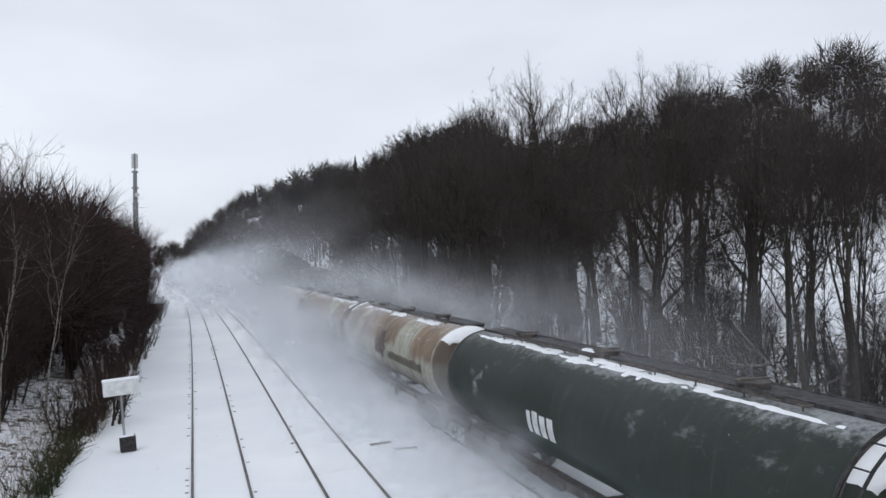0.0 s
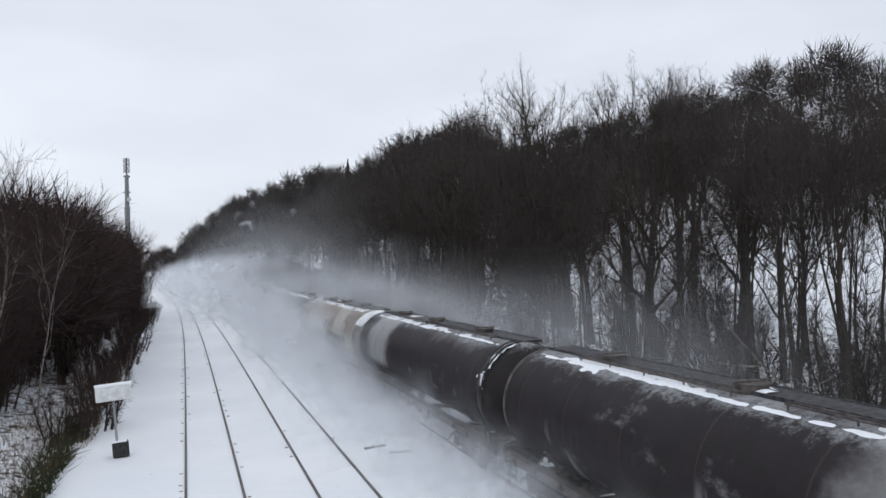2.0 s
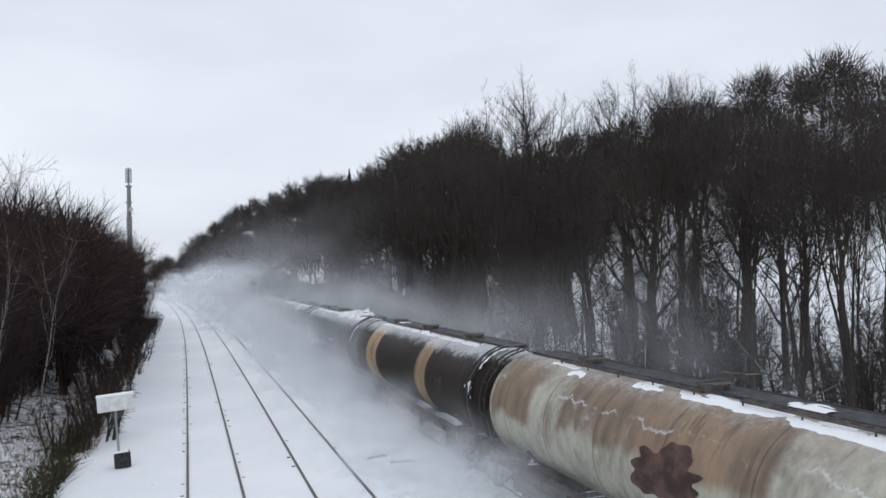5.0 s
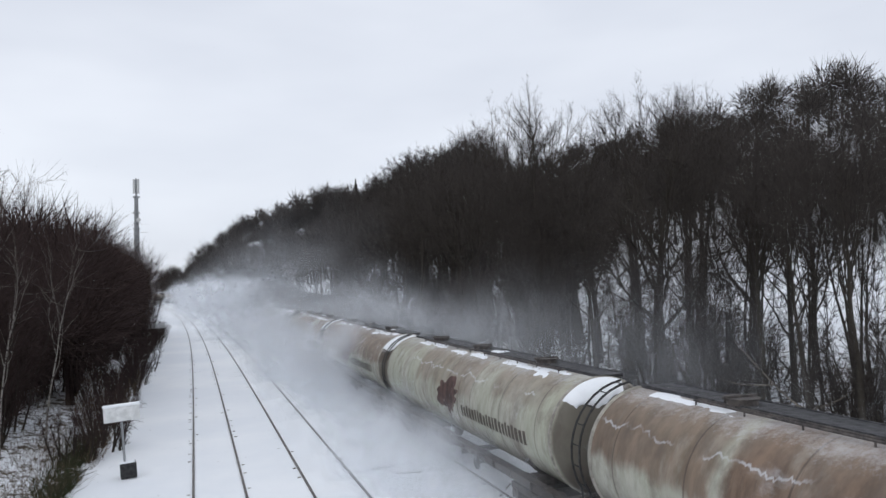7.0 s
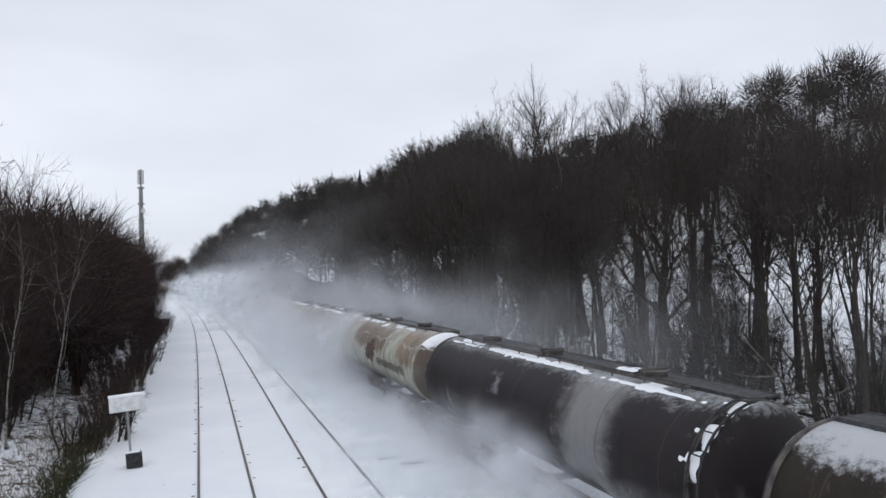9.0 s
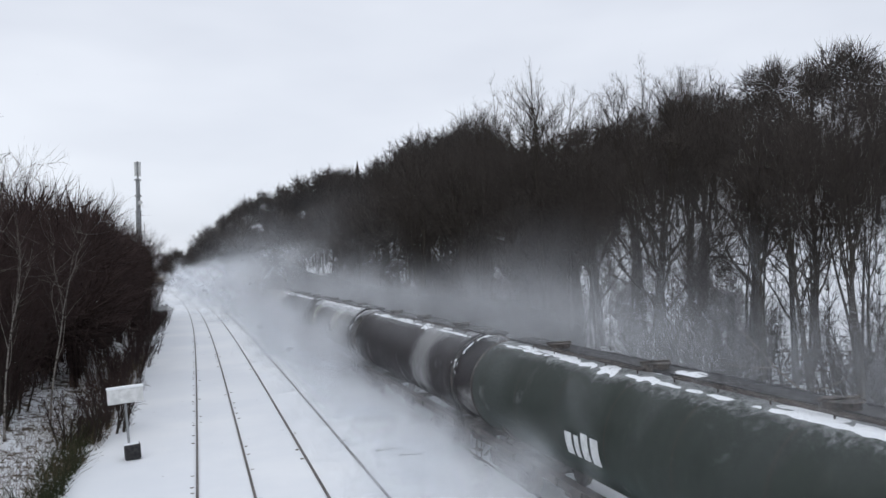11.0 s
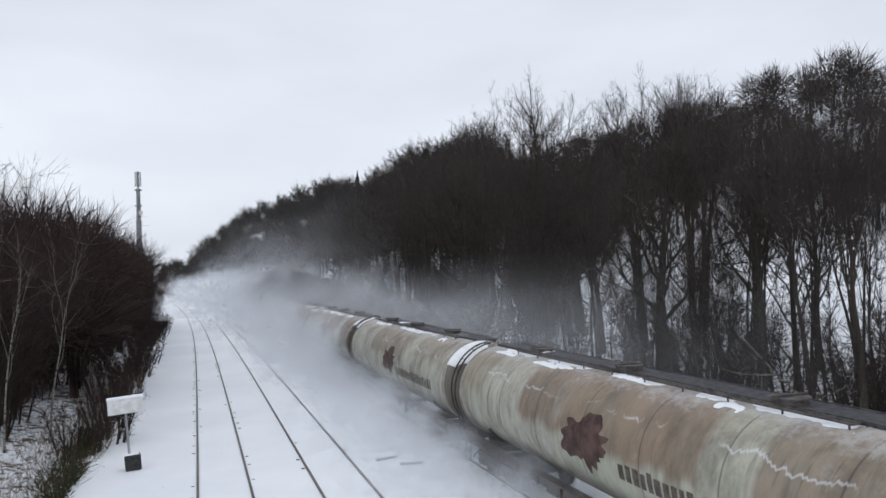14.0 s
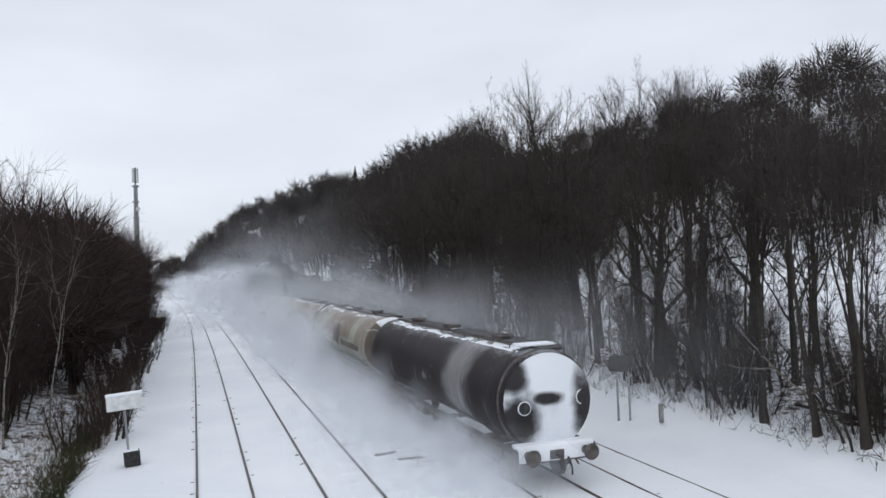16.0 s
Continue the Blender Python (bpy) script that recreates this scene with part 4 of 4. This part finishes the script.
def joined_wood(name, spots, seed, twig_m, label, heights, blades, width, conifer=0.0, bushy=0.0):
    """A far wood: coarse bare trees joined into one mesh."""
    w = Wood(seed)
    rng = w.rng
    for x, y in spots:
        z = float(ground_z(np.array(x), np.array(y)))
        h = rng.uniform(*heights)
        p = Vector((x, y, z - 0.2))
        if rng.random() < conifer:
            for _ in range(blades):
                t = rng.random() ** 0.7
                a = rng.uniform(0, 6.28)
                q = p + Vector((0, 0, h * (0.12 + 0.88 * t)))
                w.blade(q, q + Vector((math.cos(a), math.sin(a), -0.45)) * (h * 0.24 * (1.02 - t)), width * 2.6)
            continue
        top = p + Vector((rng.gauss(0, 0.4), rng.gauss(0, 0.4), h * 0.55))
        for k in range(3):
            w.blade(p, top, 0.34 + 0.02 * h)
        cr = h * rng.uniform(0.24, 0.34)
        low = rng.random() < bushy
        c = p + Vector((0, 0, h * (0.36 if low else 0.6)))
        if low:
            h *= 0.75
        for _ in range(blades):
            d = Vector((rng.gauss(0, 1), rng.gauss(0, 1), rng.gauss(0.35, 1))).normalized()
            r0 = rng.uniform(0.1, 0.85)
            a = c + Vector((d.x * cr, d.y * cr, d.z * h * 0.38)) * r0
            e = (d + Vector([rng.gauss(0, 0.5) for _ in range(3)]) + Vector((0, 0, 0.35))).normalized()
            w.blade(a, a + e * h * rng.uniform(0.07, 0.26), width)
    ob = new(name, mesh_of(name, w.tv, w.tf, twig_m))
    tagged(ob, label, "wood", kind="stuff")


def build_far_woods():
    rng = random.Random(23)
    near, far, left = [], [], []
    while len(near) < 190:
        y = rng.uniform(70, 230)
        u = rng.uniform(24, 95)
        if y > 1.55 * u + 2:
            near.append((u + float(bend_at(y)), y))
    while len(far) < 210:
        y = rng.uniform(200, 520)
        u = rng.uniform(17 + (y - 200) * 0.01, 120)
        far.append((u + float(bend_at(y)), y))
    back = []
    while len(back) < 210:
        u, y = rng.uniform(80, 165), rng.uniform(5, 300)
        if y < 1.9 * u + 30:
            back.append((u + float(bend_at(y)), y))
    # close dark scrub along the upper edge of the snowy field
    scrub = []
    while len(scrub) < 230:
        u = rng.uniform(106, 152)
        y = u / rng.uniform(0.57, 0.84)
        scrub.append((u + float(bend_at(y)), y))
    joined_wood("field_edge_scrub", scrub, 37, M_TWIG_DARK, "close dark bare scrub above the snowy field", (8.0, 13.0), 230, 0.17, 0.0, 1.0)
    while len(left) < 210:
        y = rng.uniform(105, 520) if len(left) < 140 else rng.uniform(46, 110)
        left.append((-rng.uniform(7, 36) + float(bend_at(y)), y))
    thick = [(-6.2 - 13 * rng.random() ** 1.3 + float(bend_at(y)), y) for y in (rng.uniform(38, 108) for _ in range(64))]
    joined_wood("thicket", thick, 35, M_TWIG_RED, "dense red-brown bare thicket beside the line", (9.5, 12.5), 900, 0.055, 0.0, 0.35)
    joined_wood("hillside_wood", near, 31, M_TWIG_DARK, "dense bare dark woodland on the hillside", (9, 20), 420, 0.11, 0.02, 0.4)
    floor_wood = []
    while len(floor_wood) < 160:
        y, u = rng.uniform(50, 135), rng.uniform(23, 60)
        if y > 1.7 * u + 4:
            floor_wood.append((u + float(bend_at(y)), y))
    joined_wood("underwood", floor_wood, 36, M_TWIG_DARK, "dark bare underwood between the trunks", (4.5, 8.5), 260, 0.08, 0.0, 1.0)
    joined_wood("distant_wood", far, 32, M_TWIG_DARK, "distant dark woodland along the bending line", (13, 19), 380, 0.26, 0.05, 0.4)
    joined_wood("upper_wood", back, 33, M_TWIG_DARK, "dark bare woodland above the snowy field", (13, 18), 460, 0.17, 0.0, 0.4)
    joined_wood("lineside_wood", left, 34, M_TWIG_RED, "red-brown bare thicket beside the line", (9, 13), 500, 0.13, 0.0, 0.6)


CLOSE_SHRUBS = ((18.6, 23.4), (19.4, 24.2), (19.0, 22.4), (20.2, 25.0), (18.9, 17.0), (19.6, 17.8), (20.3, 16.4), (19.2, 27.0), (20.4, 19.6))


def build_left_thicket():
    rng = random.Random(7)
    kinds = [shrub_meshes(90 + i, (9.8, 11.2, 8.6, 12.2)[i], (11, 10, 12, 10)[i], 11, M_TWIG_RED, M_BARK) for i in range(4)]
    low = [shrub_meshes(97 + i, (2.2, 2.9)[i], 12, 5, M_TWIG_RED, M_BARK) for i in range(2)]
    roots = [None] * 6
    spots = []
    while len(spots) < 90:
        y = rng.uniform(27, 118)
        u = -4.6 - rng.uniform(0, 12) ** 1.0 - max(0, (36 - y)) * 0.18
        spots.append((rng.randrange(4), u, y, rng.uniform(0.8, 1.15) * (0.82 if u > -6.5 else 1) * (0.98 if y < 48 else 1.04)))
    for y in np.arange(30, 112, 2.6):
        spots.append((4 + rng.randrange(2), -3.6 - rng.uniform(0, 0.9), float(y), rng.uniform(0.7, 1.2)))
    for i in range(9):
        spots.append((4 + rng.randrange(2), -6.0 - rng.uniform(0, 7), rng.uniform(20, 31), rng.uniform(0.6, 1.1)))
    for k, u, y, size in spots:
        x = u + float(bend_at(y))
        z = float(ground_z(np.array(x), np.array(y)))
        m = pose(x, y, z, 0, 0, rng.uniform(0, 360))
        if roots[k] is None:
            ob = roots[k] = plant("bush", (kinds + low)[k], ("stem_clump", "crown"), "leafless red-brown lineside bush of many thin stems", "bush", "lineside bushes", m)
        else:
            ob = copy_thing(roots[k], m)
        ob.scale = (size,) * 3
    dark = [shrub_meshes(130 + i, (4.6, 3.4, 6.2)[i], (8, 11, 7)[i], 6, M_TWIG, M_BARK) for i in range(3)]
    roots = [None] * 3
    for n in range(110):
        y = rng.uniform(14, 62) if n < 36 else rng.uniform(55, 115)
        u = 18.2 + abs(rng.gauss(0, 3.4))
        if n < len(CLOSE_SHRUBS):
            u, y = CLOSE_SHRUBS[n]
        k = rng.randrange(3)
        x = u + float(bend_at(y))
        m = pose(x, y, float(ground_z(np.array(x), np.array(y))), 0, 0, rng.uniform(0, 360))
        if roots[k] is None:
            ob = roots[k] = plant("undershrub", dark[k], ("stem_clump", "crown"), "dark leafless shrub under the trees on the snowy bank", "shrub", "shrubs on the bank", m)
        else:
            ob = copy_thing(roots[k], m)
        ob.scale = (rng.uniform(0.7, 1.25),) * 3
    birch = [tree_meshes(120 + i, (9.4, 8.4, 11.0)[i], 0.42, (0.055, 0.05, 0.075)[i], 0.5, 4, 1, M_BIRCH, M_TWIG_RED, (0.10, -0.12, 0.04)[i], (0.06, 0.08, -0.10)[i], 0.9) for i in range(3)]
    for i, (u, y, size) in enumerate(((-5.6, 33.0, 0.86), (-6.6, 30.5, 0.9), (-7.9, 34.0, 1.0))):
        x = u + float(bend_at(y))
        ob = plant("birch", birch[i], ("trunk", "crown"), "slender silver birch with pale bark among brown bushes", "birch", "birches", pose(x, y, float(ground_z(np.array(x), np.array(y))), 0, 0, 40 * i))
        ob.scale = (size,) * 3


FALLEN = ((18.2, 19.0, 1.72, 18.2, 22.8, 3.5), (18.2, 19.0, 1.74, 18.3, 17.3, 2.5), (18.2, 20.4, 2.42, 18.3, 23.7, 1.95), (18.4, 19.0, 1.7, 18.7, 18.6, 0.5))


def build_undergrowth():
    rng = random.Random(41)
    w = Wood(42)
    for _ in range(2500):
        y = rng.uniform(17, 60)
        u = -3.3 - abs(rng.gauss(0, 2.2)) - max(0, (30 - y)) * 0.1
        x = u + float(bend_at(y))
        p = Vector((x, y, float(ground_z(np.array(x), np.array(y))) - 0.03))
        w.spray(p, Vector((rng.gauss(0, 0.3), rng.gauss(0, 0.3), 1)).normalized(), rng.uniform(0.3, 0.9), 0.014, 3, 0.35, 0, 2)
    ob = new("dead_stalks", mesh_of("dead_stalks", w.tv, w.tf, M_STALK))
    tagged(ob, "dead brown stalks and brambles poking through snow", "undergrowth", kind="stuff")
    w = Wood(43)
    for _ in range(3400):
        y = rng.uniform(12, 90)
        u = rng.choice((17.9, 18.8, 20.5, 23, 26)) + rng.gauss(0, 0.9)
        if u < 17.2:
            continue
        x = u + float(bend_at(y))
        p = Vector((x, y, float(ground_z(np.array(x), np.array(y))) - 0.03))
        w.spray(p, Vector((rng.gauss(0, 0.4), rng.gauss(0, 0.4), 1)).normalized(), rng.uniform(0.4, 1.3), 0.020, 3, 0.4, 0.05, 3)
    ob = new("brushwood", mesh_of("brushwood", w.tv, w.tf, M_TWIG))
    tagged(ob, "dark leafless brushwood under the trees", "undergrowth", kind="stuff")
    w = Wood(44)
    for _ in range(320):
        y, u = rng.uniform(22, 34), -3.7 - abs(rng.gauss(0, 0.5))
        p = Vector((u, y, float(ground_z(np.array(u), np.array(y)))))
        w.spray(p, Vector((0, 0, 1)), rng.uniform(0.3, 0.8), 0.035, 4, 0.5, 0, 2)
    ob = new("bramble", mesh_of("bramble", w.tv, w.tf, M_GREEN))
    tagged(ob, "green-brown bramble clump beside the track", "bramble", kind="stuff")
    # pale fallen branches on the bank
    for x, y, z, x1, y1, z1 in FALLEN:
        d, length = (x1 - x, y1 - y, z1 - z), math.dist((x, y, z), (x1, y1, z1))
        b = Wood(60)
        pts, e = b.path(Vector((x, y, z)), Vector(d), length, 0.05, 0.0, 6)
        b.tube(pts, [0.034 * (1 - 0.12 * i) for i in range(7)], 6)
        tagged(new("fallen_branch", mesh_of("fallen_branch", b.v, b.f, M_BOARD, True)), "pale broken branch lying in brushwood", "branch", "fallen branches")


LOGS = ((19.9, 17.6, 0.78, 2, 3.6), (20.6, 16.4, 1.0, -6, 4.2), (21.4, 18.6, 1.15, 8, 4.0), (20.2, 20.4, 0.85, -10, 3.0), (22.6, 17.2, 1.35, 4, 4.5))


def build_logs():
    """Dark trunks added for the bank's dark bands, each with broken stubs and snow along its top."""
    for n, (x, y, z, turn, length) in enumerate(LOGS):
        w = Wood(300 + n)
        pts, e = w.path(Vector((-length / 2, 0, 0)), Vector((1, 0, 0)), length, 0.04, 0.0, 7)
        w.tube(pts, [0.10 * (1 - 0.07 * i) for i in range(8)], 8)
        for i in (2, 3, 5):
            q, _ = w.path(pts[i], Vector((0.5, w.rng.uniform(-0.6, 0.6), 0.7)), w.rng.uniform(0.4, 1.0), 0.1, 0.0, 3)
            w.tube(q, [0.035, 0.03, 0.022, 0.012], 5)
        log = thing("fallen_log", "dark fallen trunk lying on the snowy bank", "log", "fallen logs", at=pose(x, y, z, 0, 0, turn + 90))
        part("trunk", mesh_of("trunk", w.v, w.f, M_BARK, True), None, log)
        snow = Wood(320 + n)
        snow.tube([p + Vector((0, 0, 0.07)) for p in pts[1:6]], [0.02, 0.055, 0.05, 0.055, 0.02], 7)
        part("snow_cap", mesh_of("snow_cap", snow.v, snow.f, M_SNOW_TOP, True), None, log, "thin white snow cap")


# ---- trackside things ----
def build_trackside():
    sign = thing("lineside_sign", "white lineside board on a grey post, capped with snow", "sign", at=pose(-2.25, 27.4, -0.03, 0, -3, 8))
    part("post", rod(bmesh.new(), (0, 0, 0.4), (-0.02, 0, 2.0), 0.04, 10), M_GALV, sign)
    part("board", boxed(-0.56, 0.56, -0.05, 0.0, 1.88, 2.38, 0.012), M_WHITE, sign, "white board")
    cap = boxed(-0.58, 0.58, -0.08, 0.06, 2.36, 2.46, 0.04)
    part("snow_cap", cap, M_SNOW_TOP, sign, "white snow cap")
    part("base", boxed(-0.16, 0.34, -0.22, 0.22, 0.0, 0.50, 0.03), M_DARK, sign, "dark weathered base box")
    part("base_snow", boxed(-0.18, 0.30, -0.2, 0.1, 0.49, 0.54, 0.03), M_SNOW_TOP, sign, "white snow on the base")

    mast = thing("radio_mast", "tall grey steel radio mast with antennas on top", "mast", at=pose(-7.45, 112.0, 0.6))
    shaft = bmesh.new()
    rod(shaft, (0, 0, -0.5), (0, 0, 14.0), 0.45, 14, 0.36)
    rod(shaft, (0, 0, 14.0), (0, 0, 18.6), 0.30, 12, 0.26)
    part("shaft", shaft, M_GALV, mast)
    lad = bmesh.new()
    for x in (-0.16, 0.16):
        rod(lad, (x, -0.55, 1), (x, -0.42, 18.2), 0.03, 5)
    for z in np.arange(1.2, 18.2, 0.5):
        rod(lad, (-0.16, -0.52, float(z)), (0.16, -0.52, float(z)), 0.02, 4)
    part("ladder", lad, M_GALV, mast)
    for z in (14.0, 16.2, 18.4):
        part("collar", rod(bmesh.new(), (0, 0, z - 0.09), (0, 0, z + 0.09), 0.46, 14), M_GALV, mast)
    part("pole_top", rod(bmesh.new(), (0, 0, 18.4), (0, 0, 21.0), 0.12, 8), M_GALV, mast)
    for i in range(3):
        a = radians(90 + 120 * i)
        b = box(bmesh.new(), -0.16, 0.16, -0.09, 0.09, 18.9, 20.9, 0.03, pose(0.32 * math.cos(a), 0.32 * math.sin(a), 0, 0, 0, math.degrees(a) + 90))
        part("antenna", b, M_WHITE, mast, "pale panel antenna")
    part("dish", rod(bmesh.new(), (0.3, -0.5, 15.2), (0.3, -0.62, 15.2), 0.3, 16), M_WHITE, mast, "small white dish")

    # row of short posts between the second and third tracks
    for i in range(9):
        x, y, th = on_line(44.2 + 1.75 * i, 6.95)
        p = bmesh.new()
        box(p, -0.045, 0.045, -0.045, 0.045, -0.1, 1.05, 0.01)
        box(p, -0.055, 0.055, -0.055, 0.055, 1.04, 1.10, 0.02)
        ob = part("marker_post", p, M_CONC)
        ob.matrix_basis = pose(x, y, 0, 0, 0, math.degrees(th))
        tagged(ob, "short grey concrete post standing in snow", "post", "posts between the tracks")

    for x, y, turn, w in ((5.95, 25.0, 12, 0.75), (6.55, 24.0, -8, 0.8)):
        ob = part("timber_board", boxed(-w / 2, w / 2, -0.07, 0.07, -0.04, 0.03, 0.01), M_BOARD)
        ob.matrix_basis = pose(x, y, -0.03, 0, 0, turn)
        tagged(ob, "dark timber board half sunk in snow", "board", "boards by the track")

    far_sign = thing("trackside_board", "small white trackside board against brown bushes", "sign", at=pose(-4.1, 96.0, 0.0))
    part("board", boxed(-0.75, 0.75, -0.04, 0.04, 1.5, 2.1, 0.02), M_WHITE, far_sign)
    part("post", rod(bmesh.new(), (0, 0.06, -0.2), (0, 0.06, 2.0), 0.05, 8), M_GALV, far_sign)

    back = thing("signal_board", "dark board on two pale posts, seen from behind", "sign", at=pose(15.6, 25.6, 0.15, 0, 0, -25))
    part("board", boxed(-0.5, 0.5, -0.04, 0.04, 1.75, 2.35, 0.02), M_DARK, back)
    for x in (-0.22, 0.22):
        part("post", rod(bmesh.new(), (x, 0.08, -0.3), (x, 0.08, 2.2), 0.045, 8), M_GALV, back)
    stub = part("marker_post", boxed(-0.07, 0.07, -0.07, 0.07, -0.1, 0.62, 0.02), M_CONC)
    stub.matrix_basis = pose(16.3, 24.2, 0.2)
    tagged(stub, "short grey concrete post standing in snow", "post")


# ---- snow thrown up by the train, in rigid drifting clouds of powder ----
CLOUDS = []


def cloud_mesh(name, seed, count, size, half, thick):
    """A cloud of soft round puffs: each a shallow lumpy dome, dense in the middle and empty at the rim."""
    rng = np.random.default_rng(seed)
    n, vs, fs, dens = 10, [], [], []
    for _ in range(count):
        c = np.clip(rng.normal(0, 0.5, 3), -1.1, 1.1) * np.array(half)
        d = Vector((rng.normal(0, 0.55), 1.0, rng.normal(0, 0.5))).normalized()
        a = d.orthogonal().normalized()
        e = d.cross(a)
        r = size * rng.uniform(0.65, 1.35)
        k, t = len(vs), thick * rng.uniform(0.6, 1.4)
        vs.append(tuple(Vector(c) + d * (0.25 * r)))
        dens.append(t)
        for ring, level, lift in ((0.38, 0.72, 0.2), (0.70, 0.26, 0.08), (1.0, 0.0, 0.0)):
            for j in range(n):
                w = 2 * math.pi * j / n
                q = r * ring * rng.uniform(0.85, 1.15)
                vs.append(tuple(Vector(c) + a * (q * math.cos(w)) + e * (q * math.sin(w)) + d * (lift * r * rng.uniform(0.6, 1.4))))
                dens.append(t * level)
        for j in range(n):
            m = (j + 1) % n
            fs.append((k, k + 1 + j, k + 1 + m))
            for o in (1, 1 + n):
                fs.append((k + o + j, k + o + n + j, k + o + n + m, k + o + m))
    me = mesh_of(name, vs, fs, M_HAZE, True)
    at = me.attributes.new("puff_depth", "FLOAT", "POINT")
    at.data.foreach_set("value", np.array(dens, np.float32))
    return me


def build_clouds():
    rng = random.Random(77)
    near = [cloud_mesh("near_powder", 1 + i, 80, 2.0, (5.0, 6.5, 2.4), 0.024) for i in range(3)]
    low = [cloud_mesh("low_powder", 8 + i, 110, 1.1, (2.6, 7.0, 0.9), 0.15) for i in range(3)]
    mid = [cloud_mesh("mid_powder", 4 + i, 110, 2.2, (4.6, 11.0, 2.6), 0.066) for i in range(3)]
    bank = [cloud_mesh("bank_powder", 14 + i, 84, 1.4, (3.4, 11.0, 1.9), 0.25) for i in range(3)]
    far = [cloud_mesh("far_powder", 20 + i, 76, 2.6, (6.5, 24.0, 3.2), 0.32) for i in range(3)]
    veil = [cloud_mesh("veil_powder", 30 + i, 60, 3.6, (6.0, 22.0, 4.5), 0.018) for i in range(3)]
    rows = []
    for s in np.arange(20, 50, 6.5):
        rows.append((near, float(s), 12.6, 2.8))
    for s in np.arange(17, 58, 6.5):
        rows.append((low, float(s), 6.6, 0.6))
    for s in np.arange(46, 112, 9.0):
        rows.append((mid, float(s), 11.0, 3.0))
    for s in np.arange(46, 112, 9.0):
        rows.append((bank, float(s), 7.2, 1.8))
    for s in np.arange(104, 290, 17.0):
        rows.append((far, float(s), 8.6, 3.6))
    for s in np.arange(75, 230, 22.0):
        rows.append((veil, float(s), 11.5, 8.0))
    for meshes, s, u, z in rows:
        ob = new("snow_cloud", rng.choice(meshes))
        tagged(ob, "drifting cloud of powder snow whirled up by the train", "snow cloud", "snow clouds along the train", "stuff")
        CLOUDS.append((ob, s + rng.uniform(-2, 2), u + rng.uniform(-0.6, 0.6), z, rng.uniform(0, 6.28), rng.uniform(0.8, 1.2)))


# gusts that trail along with a wagon: wagon, metres behind its middle, to the right of the line, height
GUSTS = []


def build_gusts():
    tall = [cloud_mesh("gust_powder", 50 + i, 90, 2.3, (4.2, 8.0, 2.4), 0.042) for i in range(2)]
    flat = [cloud_mesh("flank_powder", 54 + i, 70, 0.8, (0.7, 3.4, 0.7), 0.13) for i in range(2)]
    for n, (meshes, k, back, u, z) in enumerate(((tall, 14, 2.0, 11.6, 3.6), (tall, 15, -6.0, 11.8, 3.4), (tall, 15, 5.0, 11.6, 3.4), (tall, 16, 1.0, 11.6, 3.2), (flat, 12, 1.5, 7.0, 1.7),
                                                 (flat, 12, 5.0, 6.9, 1.3), (flat, 16, 5.0, 6.9, 1.2), (flat, 17, 7.0, 6.9, 1.0), (flat, 21, 7.0, 7.2, 0.8))):
        ob = new("snow_cloud", meshes[n % 2])
        tagged(ob, "trailing gust of powder snow blown off the train", "snow cloud", "snow clouds along the train", "stuff")
        GUSTS.append((ob, k, back, u, z))


def build_falling_snow():
    rng = np.random.default_rng(3)
    n = 2600
    p = np.stack([rng.uniform(-14, 30, n), rng.uniform(7, 45, n), rng.uniform(0, 34, n)], -1)
    a = rng.normal(0, 1, (n, 2, 3)) * 0.007
    v = np.stack([p, p + a[:, 0], p + a[:, 1]], 1).reshape(-1, 3)
    ob = new("falling_snow", mesh_of("falling_snow", v.tolist(), np.arange(n * 3).reshape(-1, 3).tolist(), M_POWDER))
    tagged(ob, "sparse white snowflakes drifting in the air", "snowflakes", kind="stuff")
    FALLING.append(ob)


FALLING = []


# ---- movement ----
def motions():
    times = [0.5 * i for i in range(33)]
    for k, ob in WAGONS.items():
        rows = []
        for t in times:
            x, y, th = on_line(min(max(wagon_s(k, t), S_MIN), S_MAX - 1), TRACKS["track_3"])
            rows.append((t, pose(x, y, 0, 0, 0, math.degrees(th))))
        walk(ob, rows)
    for ob, k, back, u, z in GUSTS:
        rows = []
        for t in times:
            x, y, th = on_line(min(max(wagon_s(k, t) - back, S_MIN), S_MAX - 1), u)
            rows.append((t, pose(x, y, z, 0, 0, math.degrees(th))))
        walk(ob, rows)
    for ob in FALLING:
        walk(ob, [(t, pose(0.25 * (t - 8), 0.15 * (t - 8), 0.5 - 0.8 * t)) for t in (0.0, 8.0, 16.0)])
    for ob, s, u, z, ph, sp in CLOUDS:
        rows = []
        for t in times[::2]:
            x, y, th = on_line(s + 0.45 * sp * (t - 8), u + 0.5 * math.sin(0.55 * t * sp + ph))
            rows.append((t, pose(x, y, z + 0.25 * math.sin(0.8 * t * sp + ph * 2), 4 * math.sin(0.5 * t + ph), 6 * math.sin(0.4 * t * sp + ph), math.degrees(th) + 6 * math.sin(0.3 * t + ph))))
        walk(ob, rows)


build_ground()
for track, offset in TRACKS.items():
    build_track(track, offset, -0.035 if track == "track_4" else 0.0, {"track_1": 0.28, "track_2": 0.03}.get(track, 0.08))
build_train()
build_trackside()
build_woods()
build_far_woods()
build_left_thicket()
build_undergrowth()
build_logs()
build_clouds()
build_gusts()
build_falling_snow()
motions()
